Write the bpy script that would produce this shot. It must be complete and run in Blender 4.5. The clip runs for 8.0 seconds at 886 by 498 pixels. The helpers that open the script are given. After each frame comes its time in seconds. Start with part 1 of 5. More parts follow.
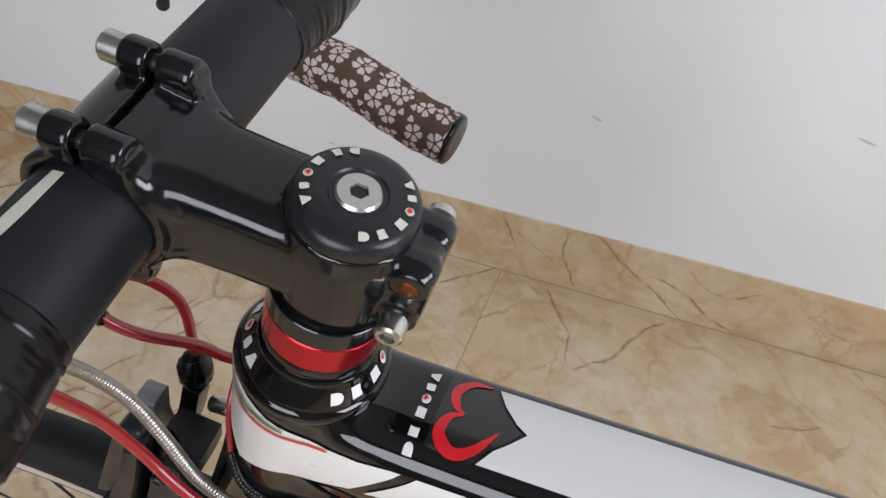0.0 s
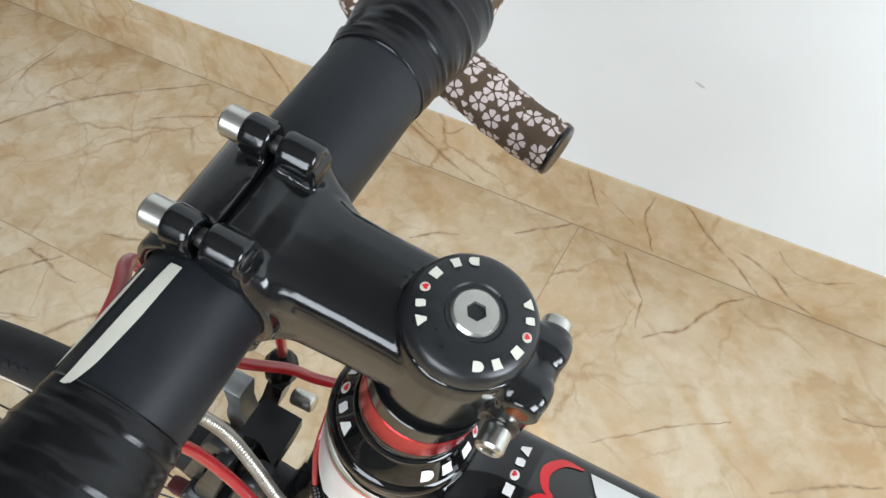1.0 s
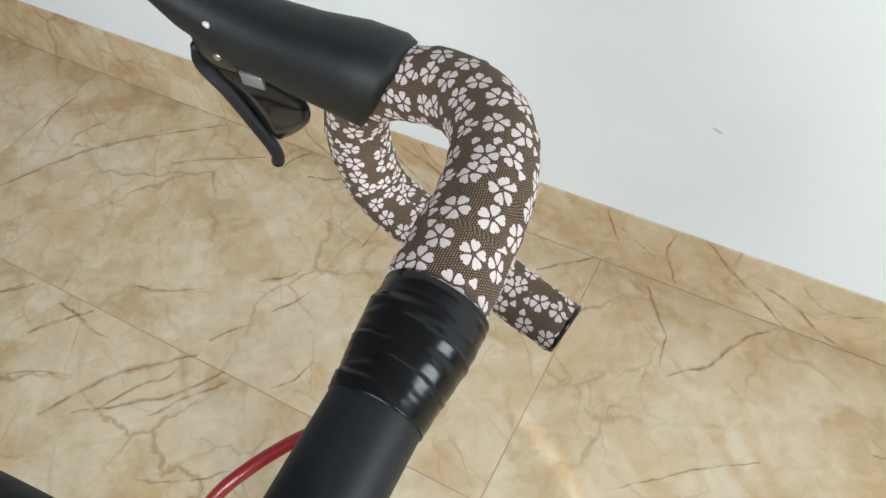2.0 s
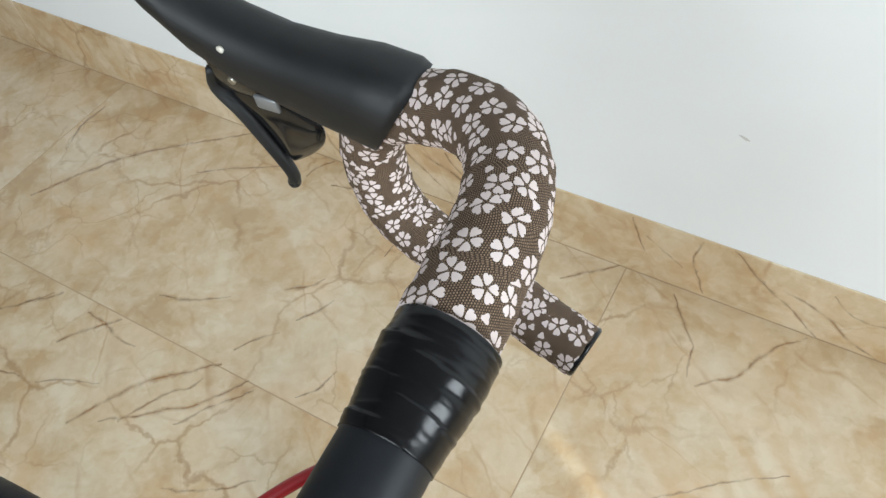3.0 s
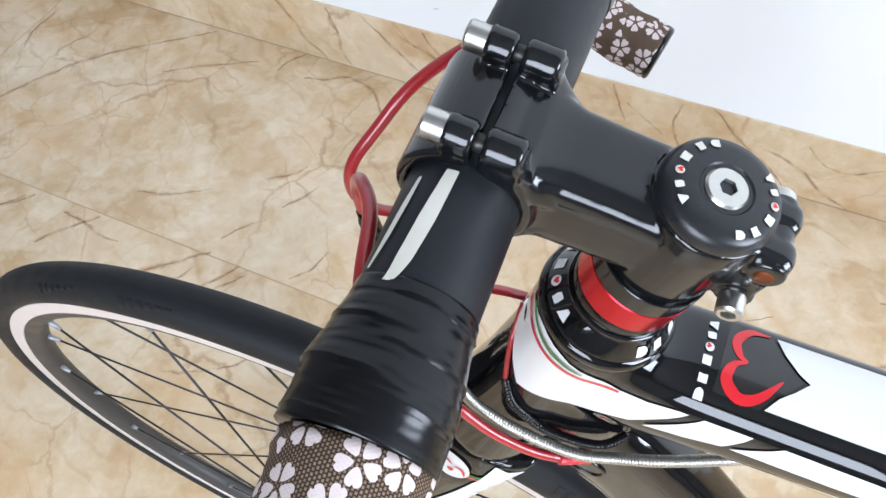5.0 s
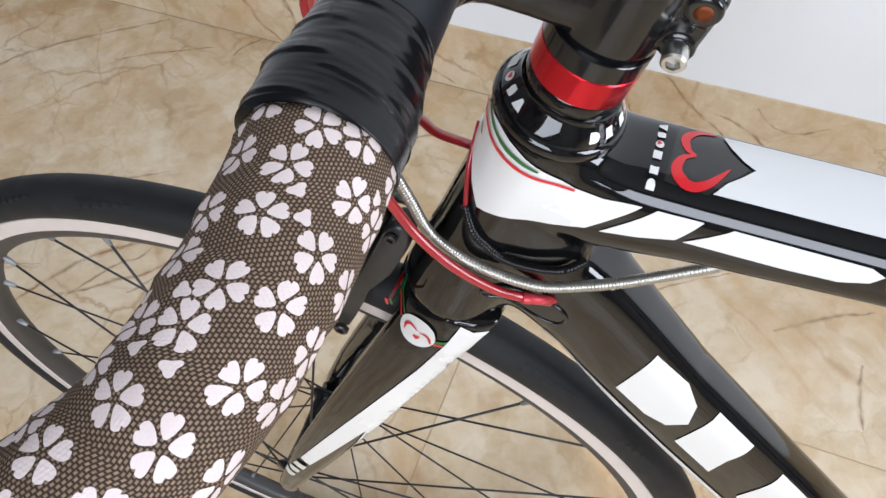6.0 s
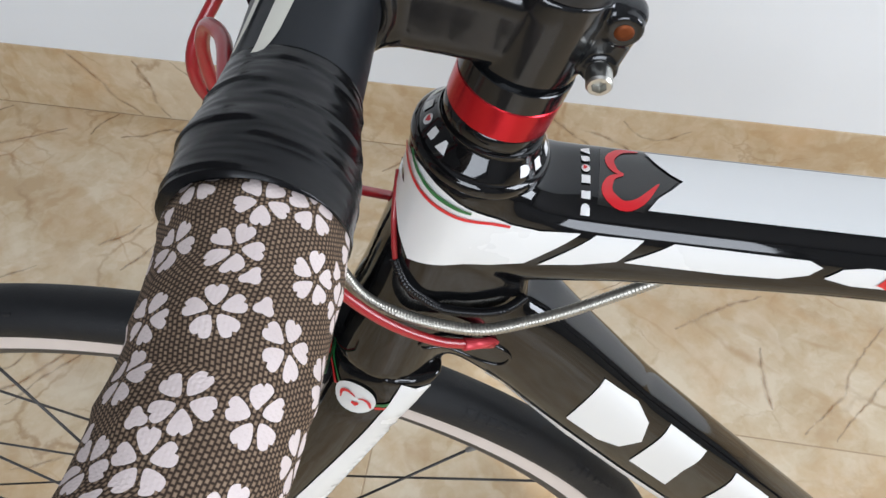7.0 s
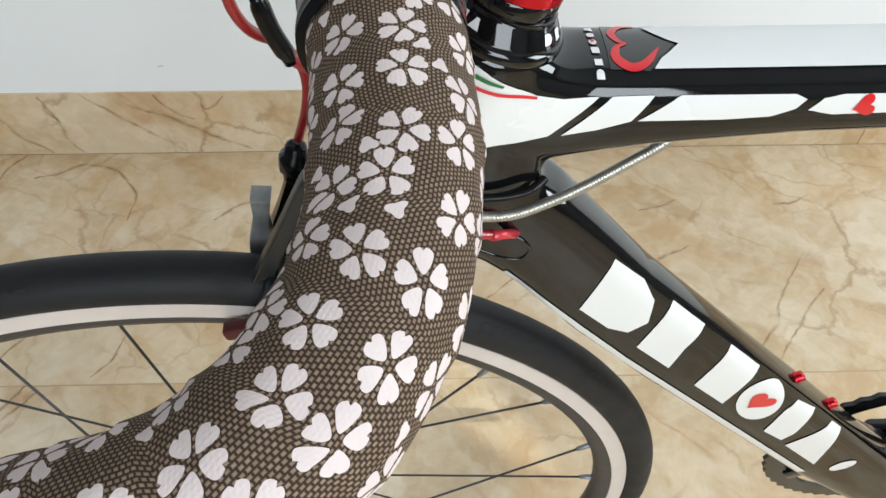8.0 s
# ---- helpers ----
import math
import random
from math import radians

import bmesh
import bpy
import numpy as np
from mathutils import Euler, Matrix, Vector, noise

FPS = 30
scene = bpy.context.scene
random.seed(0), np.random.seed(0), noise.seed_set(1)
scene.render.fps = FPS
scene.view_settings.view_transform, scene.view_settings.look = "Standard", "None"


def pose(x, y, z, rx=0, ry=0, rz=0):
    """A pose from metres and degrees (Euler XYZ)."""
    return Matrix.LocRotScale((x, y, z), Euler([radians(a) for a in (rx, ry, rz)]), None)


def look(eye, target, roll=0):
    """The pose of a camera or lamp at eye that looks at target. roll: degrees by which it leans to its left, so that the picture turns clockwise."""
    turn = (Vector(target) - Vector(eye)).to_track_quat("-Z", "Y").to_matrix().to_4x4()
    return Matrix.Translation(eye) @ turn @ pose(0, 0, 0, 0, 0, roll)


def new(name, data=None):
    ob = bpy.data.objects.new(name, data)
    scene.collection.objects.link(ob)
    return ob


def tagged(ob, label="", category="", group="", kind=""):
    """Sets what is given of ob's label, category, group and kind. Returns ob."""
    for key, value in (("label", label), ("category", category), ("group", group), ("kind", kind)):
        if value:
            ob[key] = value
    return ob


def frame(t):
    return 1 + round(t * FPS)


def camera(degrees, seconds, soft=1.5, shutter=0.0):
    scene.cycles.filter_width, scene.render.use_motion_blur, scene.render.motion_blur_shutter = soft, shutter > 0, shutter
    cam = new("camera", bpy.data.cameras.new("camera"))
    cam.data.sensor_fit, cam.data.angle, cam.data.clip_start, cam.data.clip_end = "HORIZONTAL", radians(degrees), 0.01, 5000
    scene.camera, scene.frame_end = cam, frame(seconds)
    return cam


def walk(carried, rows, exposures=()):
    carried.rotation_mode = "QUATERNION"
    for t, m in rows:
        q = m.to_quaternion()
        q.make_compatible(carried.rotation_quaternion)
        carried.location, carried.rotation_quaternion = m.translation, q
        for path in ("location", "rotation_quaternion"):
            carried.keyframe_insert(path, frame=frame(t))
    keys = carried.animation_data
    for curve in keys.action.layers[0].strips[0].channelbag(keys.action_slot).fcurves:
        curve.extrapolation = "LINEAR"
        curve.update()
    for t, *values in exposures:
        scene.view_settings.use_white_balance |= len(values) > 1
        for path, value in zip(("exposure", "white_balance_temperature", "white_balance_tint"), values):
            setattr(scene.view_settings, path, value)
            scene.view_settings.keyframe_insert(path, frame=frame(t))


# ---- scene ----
cam = camera(60.94, 8.0)
PATH = [
    (0, 0.1154, 0.2608, 0.9741, 45.26, -0.59, 21.10),
    (0.5, 0.0981, 0.2788, 0.9871, 43.03, -0.91, 26.20),
    (1, 0.0885, 0.2918, 0.9988, 39.20, -0.36, 28.74),
    (1.5, 0.0713, 0.3301, 1.0336, 36.87, 1.15, 28.16),
    (2, 0.0599, 0.3653, 1.0691, 37.62, 2.62, 28.22),
    (2.2, 0.0568, 0.3777, 1.0754, 38.17, 3.12, 28.35),
    (3.3, 0.0619, 0.3759, 1.0631, 37.09, 4.63, 30.21),
    (3.5, 0.0659, 0.3576, 1.0491, 36.07, 4.91, 30.96),
    (4, 0.0632, 0.3189, 1.0268, 33.87, 4.61, 30.91),
    (4.5, 0.0466, 0.2744, 1.0087, 33.07, 3.47, 28.43),
    (4.7, 0.0399, 0.2626, 1.0084, 33.24, 2.98, 26.74),
    (5.8, 0.0530, 0.2002, 0.9905, 35.48, 2.00, 21.16),
    (6, 0.0643, 0.1904, 0.9718, 35.12, 1.43, 21.21),
    (6.5, 0.0780, 0.1949, 0.9574, 35.88, 0.45, 18.66),
    (7, 0.0447, 0.1976, 0.9622, 38.17, -0.12, 9.03),
    (7.5, 0.0134, 0.1629, 0.9545, 40.04, -0.54, 1.59),
    (8, 0.0016, 0.1409, 0.9464, 39.89, -0.26, -1.34),
]
EXPOSURE = [(0, -0.46, 6400, 15), (0.5, 0.06, 6350, 6), (1, 0.17, 6250, 7), (1.5, 0.12, 5780, 12), (2, 0.07, 6250, 4), (3.5, 0.18, 6150, 5), (4, 0.46, 5660, 8), (4.5, 0.4, 5650, 11), (4.7, 0.47, 5700, 11), (5.8, 0.12, 6100, 13), (6.5, -0.18, 6010, 13), (7, -0.19, 6130, 11), (7.5, -0.41, 6360, 8), (8, -0.1, 6270, 6)]
walk(cam, [(t, pose(*p)) for t, *p in PATH], EXPOSURE)

# ---- light ----
world = bpy.data.worlds.new("daylight")
scene.world = world
world.use_nodes = True
_n = world.node_tree.nodes
sky = _n.new("ShaderNodeTexSky")
sky.sky_type, sky.sun_disc = "NISHITA", False
sky.sun_elevation, sky.sun_rotation = radians(31.85), radians(111.25)
world.node_tree.links.new(sky.outputs[0], _n["Background"].inputs[0])
_n["Background"].inputs[1].default_value = 0.12


def lamp(name, kind, m, energy, color=(1, 1, 1), **more):
    data = bpy.data.lights.new(name, kind)
    data.energy, data.color = energy, color
    ob = new(name, data)
    ob.matrix_world = m
    return ob, data


_, window_light = lamp("window_light", "AREA", look((0.15, -1.86, 1.65), (0.15, 0.5, 1.2)), 64, (0.915, 0.955, 1.0))
window_light.shape, window_light.size, window_light.size_y = "RECTANGLE", 1.5, 1.4
_, sun = lamp("sun", "SUN", look((0.9 * 5, -0.35 * 5, 0.6 * 5), (0, 0, 0)), 2.6, (1.0, 0.95, 0.86))
sun.angle = radians(0.3)
_, side_light = lamp("side_window_light", "AREA", look((2.86, -0.1, 1.65), (0.0, -0.1, 1.2)), 86, (0.915, 0.955, 1.0))
side_light.shape, side_light.size, side_light.size_y = "RECTANGLE", 1.2, 1.4

# ---- materials ----


def material(name, color, rough=0.5, metal=0.0, coat=0.0, grain=0.0, grain_scale=400.0, bump=0.0, bump_scale=300.0, spec=0.5):
    m = bpy.data.materials.new(name)
    m.use_nodes = True
    nt = m.node_tree
    b = nt.nodes["Principled BSDF"]
    b.inputs["Base Color"].default_value = (*color, 1)
    b.inputs["Roughness"].default_value = rough
    b.inputs["Metallic"].default_value = metal
    b.inputs["Coat Weight"].default_value = coat
    b.inputs["Coat Roughness"].default_value = 0.04
    b.inputs["Specular IOR Level"].default_value = spec
    co = nt.nodes.new("ShaderNodeTexCoord")
    if grain:
        big = nt.nodes.new("ShaderNodeTexNoise")
        big.inputs["Scale"].default_value, big.inputs["Detail"].default_value = grain_scale, 5
        nt.links.new(co.outputs["Object"], big.inputs["Vector"])
        ramp = nt.nodes.new("ShaderNodeMapRange")
        ramp.inputs[3].default_value, ramp.inputs[4].default_value = 1 - grain, 1 + grain
        nt.links.new(big.outputs[0], ramp.inputs[0])
        mul = nt.nodes.new("ShaderNodeMix")
        mul.data_type, mul.blend_type = "RGBA", "MULTIPLY"
        mul.inputs[0].default_value = 1
        mul.inputs[6].default_value = (*color, 1)
        nt.links.new(ramp.outputs[0], mul.inputs[7])
        nt.links.new(mul.outputs[2], b.inputs["Base Color"])
        rr = nt.nodes.new("ShaderNodeMapRange")
        rr.inputs[3].default_value, rr.inputs[4].default_value = rough * 0.75, min(rough * 1.3, 1)
        nt.links.new(big.outputs[0], rr.inputs[0])
        nt.links.new(rr.outputs[0], b.inputs["Roughness"])
    if bump:
        fine = nt.nodes.new("ShaderNodeTexNoise")
        fine.inputs["Scale"].default_value, fine.inputs["Detail"].default_value = bump_scale, 4
        nt.links.new(co.outputs["Object"], fine.inputs["Vector"])
        bp = nt.nodes.new("ShaderNodeBump")
        bp.inputs["Strength"].default_value, bp.inputs["Distance"].default_value = bump, 0.001
        nt.links.new(fine.outputs[0], bp.inputs["Height"])
        nt.links.new(bp.outputs[0], b.inputs["Normal"])
    return m


def rgb(r, g, b):
    """Linear values of an 8-bit colour."""
    return tuple(((c / 255 + 0.055) / 1.055) ** 2.4 if c > 10 else c / 255 / 12.92 for c in (r, g, b))


def marble_material():
    m = material("marble", (0.6, 0.47, 0.34), 0.18)
    nt = m.node_tree
    N, Lk = nt.nodes.new, nt.links.new
    b = nt.nodes["Principled BSDF"]
    co = N("ShaderNodeTexCoord")
    info = N("ShaderNodeObjectInfo")
    shift = N("ShaderNodeMath")
    shift.operation = "MULTIPLY"
    shift.inputs[1].default_value = 37.0
    Lk(info.outputs["Random"], shift.inputs[0])
    add = N("ShaderNodeVectorMath")
    Lk(co.outputs["Object"], add.inputs[0])
    Lk(shift.outputs[0], add.inputs[1])

    def clouds(scale, detail, rough=0.55, dist=0.0, src=None):
        n = N("ShaderNodeTexNoise")
        n.inputs["Scale"].default_value, n.inputs["Detail"].default_value = scale, detail
        n.inputs["Roughness"].default_value, n.inputs["Distortion"].default_value = rough, dist
        Lk((src or add).outputs[0], n.inputs["Vector"])
        return n

    warp = clouds(4.5, 4)
    bend = N("ShaderNodeVectorMath")
    bend.operation = "MULTIPLY_ADD"
    bend.inputs[1].default_value = (0.09, 0.09, 0.09)
    Lk(warp.outputs["Color"], bend.inputs[0])
    Lk(add.outputs[0], bend.inputs[2])

    def veins(angle, scale, stretch, thick, src, fade_scale):
        """Thin lines where a stretched, warped noise crosses its middle value; they come and go."""
        mp = N("ShaderNodeMapping")
        mp.vector_type = "POINT"
        mp.inputs["Rotation"].default_value = (0.25, 0.3, angle)
        Lk(src.outputs[0], mp.inputs[0])
        st = N("ShaderNodeVectorMath")
        st.operation = "MULTIPLY"
        st.inputs[1].default_value = (scale, scale * stretch, scale)
        Lk(mp.outputs[0], st.inputs[0])
        v = N("ShaderNodeTexNoise")
        v.inputs["Scale"].default_value, v.inputs["Detail"].default_value, v.inputs["Roughness"].default_value = 1.0, 2.0, 0.35
        Lk(st.outputs[0], v.inputs["Vector"])
        d = N("ShaderNodeMath")
        d.operation = "SUBTRACT"
        d.inputs[1].default_value = 0.5
        Lk(v.outputs[0], d.inputs[0])
        ab = N("ShaderNodeMath")
        ab.operation = "ABSOLUTE"
        Lk(d.outputs[0], ab.inputs[0])
        r = N("ShaderNodeMapRange")
        r.interpolation_type = "SMOOTHSTEP"
        r.inputs[1].default_value, r.inputs[2].default_value = 0.0, thick
        r.inputs[3].default_value, r.inputs[4].default_value = 1, 0
        Lk(ab.outputs[0], r.inputs[0])
        fade = clouds(fade_scale, 3)
        fr = N("ShaderNodeMapRange")
        fr.inputs[1].default_value, fr.inputs[2].default_value = 0.46, 0.66
        Lk(fade.outputs[0], fr.inputs[0])
        mu = N("ShaderNodeMath")
        mu.operation = "MULTIPLY"
        Lk(r.outputs[0], mu.inputs[0])
        Lk(fr.outputs[0], mu.inputs[1])
        return mu

    base = N("ShaderNodeValToRGB")
    base.color_ramp.elements[0].position, base.color_ramp.elements[0].color = 0.3, (*rgb(188, 162, 125), 1)
    base.color_ramp.elements[1].position, base.color_ramp.elements[1].color = 0.7, (*rgb(216, 200, 173), 1)
    e = base.color_ramp.elements.new(0.5)
    e.color = (*rgb(203, 183, 151), 1)
    c1 = clouds(6.5, 8, 0.62, 0.25)
    # broken, angular patches under the clouds
    pm = N("ShaderNodeTexVoronoi")
    pm.feature = "SMOOTH_F1"
    pm.inputs["Scale"].default_value, pm.inputs["Smoothness"].default_value = 9.0, 0.12
    Lk(bend.outputs[0], pm.inputs["Vector"])
    pc = N("ShaderNodeSeparateColor")
    Lk(pm.outputs["Color"], pc.inputs[0])
    pmix = N("ShaderNodeMath")
    pmix.operation = "MULTIPLY_ADD"
    pmix.inputs[1].default_value = 0.16
    Lk(pc.outputs[0], pmix.inputs[0])
    psub = N("ShaderNodeMath")
    psub.operation = "SUBTRACT"
    psub.inputs[1].default_value = 0.08
    Lk(c1.outputs[0], psub.inputs[0])
    Lk(psub.outputs[0], pmix.inputs[2])
    # smaller chips, folded by a second warp
    warp2 = clouds(16, 5, 0.6)
    fold = N("ShaderNodeVectorMath")
    fold.operation = "MULTIPLY_ADD"
    fold.inputs[1].default_value = (0.055, 0.055, 0.055)
    Lk(warp2.outputs["Color"], fold.inputs[0])
    Lk(bend.outputs[0], fold.inputs[2])
    level = pmix.outputs[0]
    for scale, weight, smooth in ((19.0, 0.2, 0.25), (44.0, 0.13, 0.3), (95.0, 0.07, 0.4)):
        chip = N("ShaderNodeTexVoronoi")
        chip.feature = "SMOOTH_F1"
        chip.inputs["Scale"].default_value, chip.inputs["Smoothness"].default_value = scale, smooth
        Lk(fold.outputs[0], chip.inputs["Vector"])
        part_ = N("ShaderNodeSeparateColor")
        Lk(chip.outputs["Color"], part_.inputs[0])
        centre = N("ShaderNodeMath")
        centre.operation = "SUBTRACT"
        centre.inputs[1].default_value = 0.5
        Lk(part_.outputs[1], centre.inputs[0])
        more = N("ShaderNodeMath")
        more.operation = "MULTIPLY_ADD"
        more.inputs[1].default_value = weight
        Lk(centre.outputs[0], more.inputs[0])
        Lk(level, more.inputs[2])
        level = more.outputs[0]
    Lk(level, base.inputs[0])
    out = base.outputs[0]
    # warm ochre patches and fine mottling
    for scale, detail, low, high, colour, amount in ((5.0, 6, 0.5, 0.7, rgb(203, 165, 118), 0.5), (22.0, 6, 0.48, 0.68, rgb(190, 156, 112), 0.35), (11.0, 5, 0.53, 0.66, rgb(217, 201, 174), 0.35), (4.0, 7, 0.56, 0.7, rgb(221, 209, 186), 0.4)):
        pr = N("ShaderNodeMapRange")
        pr.inputs[1].default_value, pr.inputs[2].default_value, pr.inputs[4].default_value = low, high, amount
        Lk(clouds(scale, detail, 0.6, 0.3, bend).outputs[0], pr.inputs[0])
        mx = N("ShaderNodeMix")
        mx.data_type = "RGBA"
        Lk(pr.outputs[0], mx.inputs[0])
        Lk(out, mx.inputs[6])
        mx.inputs[7].default_value = (*colour, 1)
        out = mx.outputs[2]
    # fine cracks along the edges of irregular cells
    for scale, thick, amount, fade_scale in ((4.2, 0.011, 0.5, 3.0), (9.0, 0.014, 0.3, 5.0)):
        cr = N("ShaderNodeTexVoronoi")
        cr.feature = "DISTANCE_TO_EDGE"
        cr.inputs["Scale"].default_value = scale
        Lk(fold.outputs[0], cr.inputs["Vector"])
        near = N("ShaderNodeMapRange")
        near.interpolation_type = "SMOOTHSTEP"
        near.inputs[2].default_value, near.inputs[3].default_value, near.inputs[4].default_value = thick * 2.2, amount, 0
        Lk(cr.outputs["Distance"], near.inputs[0])
        come = N("ShaderNodeMapRange")
        come.inputs[1].default_value, come.inputs[2].default_value = 0.5, 0.62
        Lk(clouds(fade_scale, 4).outputs[0], come.inputs[0])
        both = N("ShaderNodeMath")
        both.operation = "MULTIPLY"
        Lk(near.outputs[0], both.inputs[0])
        Lk(come.outputs[0], both.inputs[1])
        mx = N("ShaderNodeMix")
        mx.data_type = "RGBA"
        Lk(both.outputs[0], mx.inputs[0])
        Lk(out, mx.inputs[6])
        mx.inputs[7].default_value = (*rgb(146, 108, 66), 1)
        out = mx.outputs[2]
    for angle, scale, stretch, thick, colour, amount, fade_scale in (
        (0.75, 1.5, 4.0, 0.05, rgb(196, 160, 116), 0.5, 2.3),
        (0.8, 1.3, 4.5, 0.014, rgb(164, 120, 76), 0.4, 7.0),
        (0.5, 2.0, 3.6, 0.013, rgb(172, 132, 90), 0.35, 8.0),
        (-0.55, 1.0, 3.0, 0.009, rgb(172, 142, 106), 0.25, 7.0),
    ):
        v = veins(angle, scale, stretch, thick, bend, fade_scale)
        amt = N("ShaderNodeMath")
        amt.operation = "MULTIPLY"
        amt.inputs[1].default_value = amount
        Lk(v.outputs[0], amt.inputs[0])
        mx = N("ShaderNodeMix")
        mx.data_type = "RGBA"
        Lk(amt.outputs[0], mx.inputs[0])
        Lk(out, mx.inputs[6])
        mx.inputs[7].default_value = (*colour, 1)
        out = mx.outputs[2]
    Lk(out, b.inputs["Base Color"])
    ro = N("ShaderNodeMapRange")
    ro.inputs[3].default_value, ro.inputs[4].default_value = 0.14, 0.3
    Lk(clouds(20, 4).outputs[0], ro.inputs[0])
    Lk(ro.outputs[0], b.inputs["Roughness"])
    return m


def flower_tape_material():
    """Brown woven tape printed with pale five-petal blossoms, in metres of the tape's own surface."""
    m = material("flower_tape", (0.1, 0.08, 0.065), 0.85, spec=0.2)
    nt = m.node_tree
    N, Lk = nt.nodes.new, nt.links.new
    b = nt.nodes["Principled BSDF"]
    uv = N("ShaderNodeUVMap")

    def math_(op, a, c=None, clamp=False):
        n = N("ShaderNodeMath")
        n.operation, n.use_clamp = op, clamp
        for i, v in enumerate((a, c)):
            if v is None:
                continue
            if isinstance(v, (int, float)):
                n.inputs[i].default_value = v
            else:
                Lk(v, n.inputs[i])
        return n.outputs[0]

    def blossoms(cell, radius, jitter, offset, petals, keep):
        mp = N("ShaderNodeMapping")
        mp.inputs["Location"].default_value = (offset, offset * 0.7, 0)
        Lk(uv.outputs[0], mp.inputs[0])
        vo = N("ShaderNodeTexVoronoi")
        vo.voronoi_dimensions = "2D"
        vo.inputs["Scale"].default_value, vo.inputs["Randomness"].default_value = 1 / cell, jitter
        Lk(mp.outputs[0], vo.inputs["Vector"])
        d = N("ShaderNodeVectorMath")
        d.operation = "SUBTRACT"
        Lk(mp.outputs[0], d.inputs[0])
        Lk(vo.outputs["Position"], d.inputs[1])
        xyz = N("ShaderNodeSeparateXYZ")
        Lk(d.outputs[0], xyz.inputs[0])
        col = N("ShaderNodeSeparateColor")
        Lk(vo.outputs["Color"], col.inputs[0])
        ang = math_("ARCTAN2", xyz.outputs[1], xyz.outputs[0])
        ang = math_("ADD", ang, math_("MULTIPLY", col.outputs[0], 6.2832))
        ln = N("ShaderNodeVectorMath")
        ln.operation = "LENGTH"
        Lk(d.outputs[0], ln.inputs[0])
        rr = math_("DIVIDE", ln.outputs["Value"], radius)
        # one petal's angle, -1..1
        turn = math_("MULTIPLY", ang, petals / 6.2832)
        saw = math_("MULTIPLY", math_("SUBTRACT", math_("FRACT", turn), 0.5), 2.0)
        a = math_("ABSOLUTE", saw)
        # each petal a rounded heart: an ellipse out from the middle, notched at its tip
        rad = math_("MULTIPLY", saw, 3.14159 / petals)
        px = math_("DIVIDE", math_("SUBTRACT", math_("MULTIPLY", rr, math_("COSINE", rad)), 0.6), 0.39)
        py = math_("DIVIDE", math_("MULTIPLY", rr, math_("SINE", rad)), math_("ADD", 0.05, math_("MULTIPLY", rr, 0.385)))
        inside = math_("LESS_THAN", math_("ADD", math_("POWER", math_("ABSOLUTE", px), 2.4), math_("POWER", math_("ABSOLUTE", py), 2.4)), 1.0)
        notch = math_("LESS_THAN", rr, math_("ADD", 0.88, math_("MULTIPLY", a, 0.7)))
        on = math_("MULTIPLY", inside, notch)
        return math_("MULTIPLY", on, math_("LESS_THAN", col.outputs[1], keep))

    big = blossoms(0.0129, 0.0052, 0.36, 0.0, 5, 0.97)
    # single petals strewn between
    mp = N("ShaderNodeMapping")
    mp.inputs["Location"].default_value = (0.031, 0.017, 0)
    Lk(uv.outputs[0], mp.inputs[0])
    vo = N("ShaderNodeTexVoronoi")
    vo.voronoi_dimensions = "2D"
    vo.inputs["Scale"].default_value, vo.inputs["Randomness"].default_value = 1 / 0.0066, 0.75
    Lk(mp.outputs[0], vo.inputs["Vector"])
    pick = N("ShaderNodeSeparateColor")
    Lk(vo.outputs["Color"], pick.inputs[0])
    # each a rounded wedge
    off = N("ShaderNodeVectorMath")
    off.operation = "SUBTRACT"
    Lk(mp.outputs[0], off.inputs[0])
    Lk(vo.outputs["Position"], off.inputs[1])
    oxy = N("ShaderNodeSeparateXYZ")
    Lk(off.outputs[0], oxy.inputs[0])
    way = math_("ADD", math_("ARCTAN2", oxy.outputs[1], oxy.outputs[0]), math_("MULTIPLY", pick.outputs[0], 6.2832))
    edge = math_("MULTIPLY_ADD", math_("COSINE", math_("MULTIPLY", way, 3.0)), 0.055)
    edge.node.inputs[2].default_value = 0.245
    small = math_("MULTIPLY", math_("LESS_THAN", vo.outputs["Distance"], edge), math_("LESS_THAN", pick.outputs[1], 0.8))
    # only where no blossom is near the petal's middle
    home = N("ShaderNodeVectorMath")
    home.operation = "SUBTRACT"
    home.inputs[1].default_value = (0.031, 0.017, 0)
    Lk(vo.outputs["Position"], home.inputs[0])
    far_ = N("ShaderNodeTexVoronoi")
    far_.voronoi_dimensions = "2D"
    far_.inputs["Scale"].default_value, far_.inputs["Randomness"].default_value = 1 / 0.0129, 0.36
    Lk(home.outputs[0], far_.inputs["Vector"])
    mask = math_("MAXIMUM", big, math_("MULTIPLY", small, math_("GREATER_THAN", far_.outputs["Distance"], 0.53)))
    # weave
    wv = N("ShaderNodeMapping")
    wv.inputs["Scale"].default_value = (1, 1, 1)
    Lk(uv.outputs[0], wv.inputs[0])
    chk = N("ShaderNodeTexBrick")
    chk.offset, chk.squash = 0.5, 1.0
    chk.inputs["Scale"].default_value = 1
    chk.inputs["Brick Width"].default_value, chk.inputs["Row Height"].default_value = 0.001, 0.0009
    chk.inputs["Mortar Size"].default_value, chk.inputs["Mortar Smooth"].default_value = 0.00032, 0.8
    chk.inputs["Color1"].default_value = (*rgb(140, 119, 99), 1)
    chk.inputs["Color2"].default_value = (*rgb(122, 102, 84), 1)
    chk.inputs["Mortar"].default_value = (*rgb(50, 39, 31), 1)
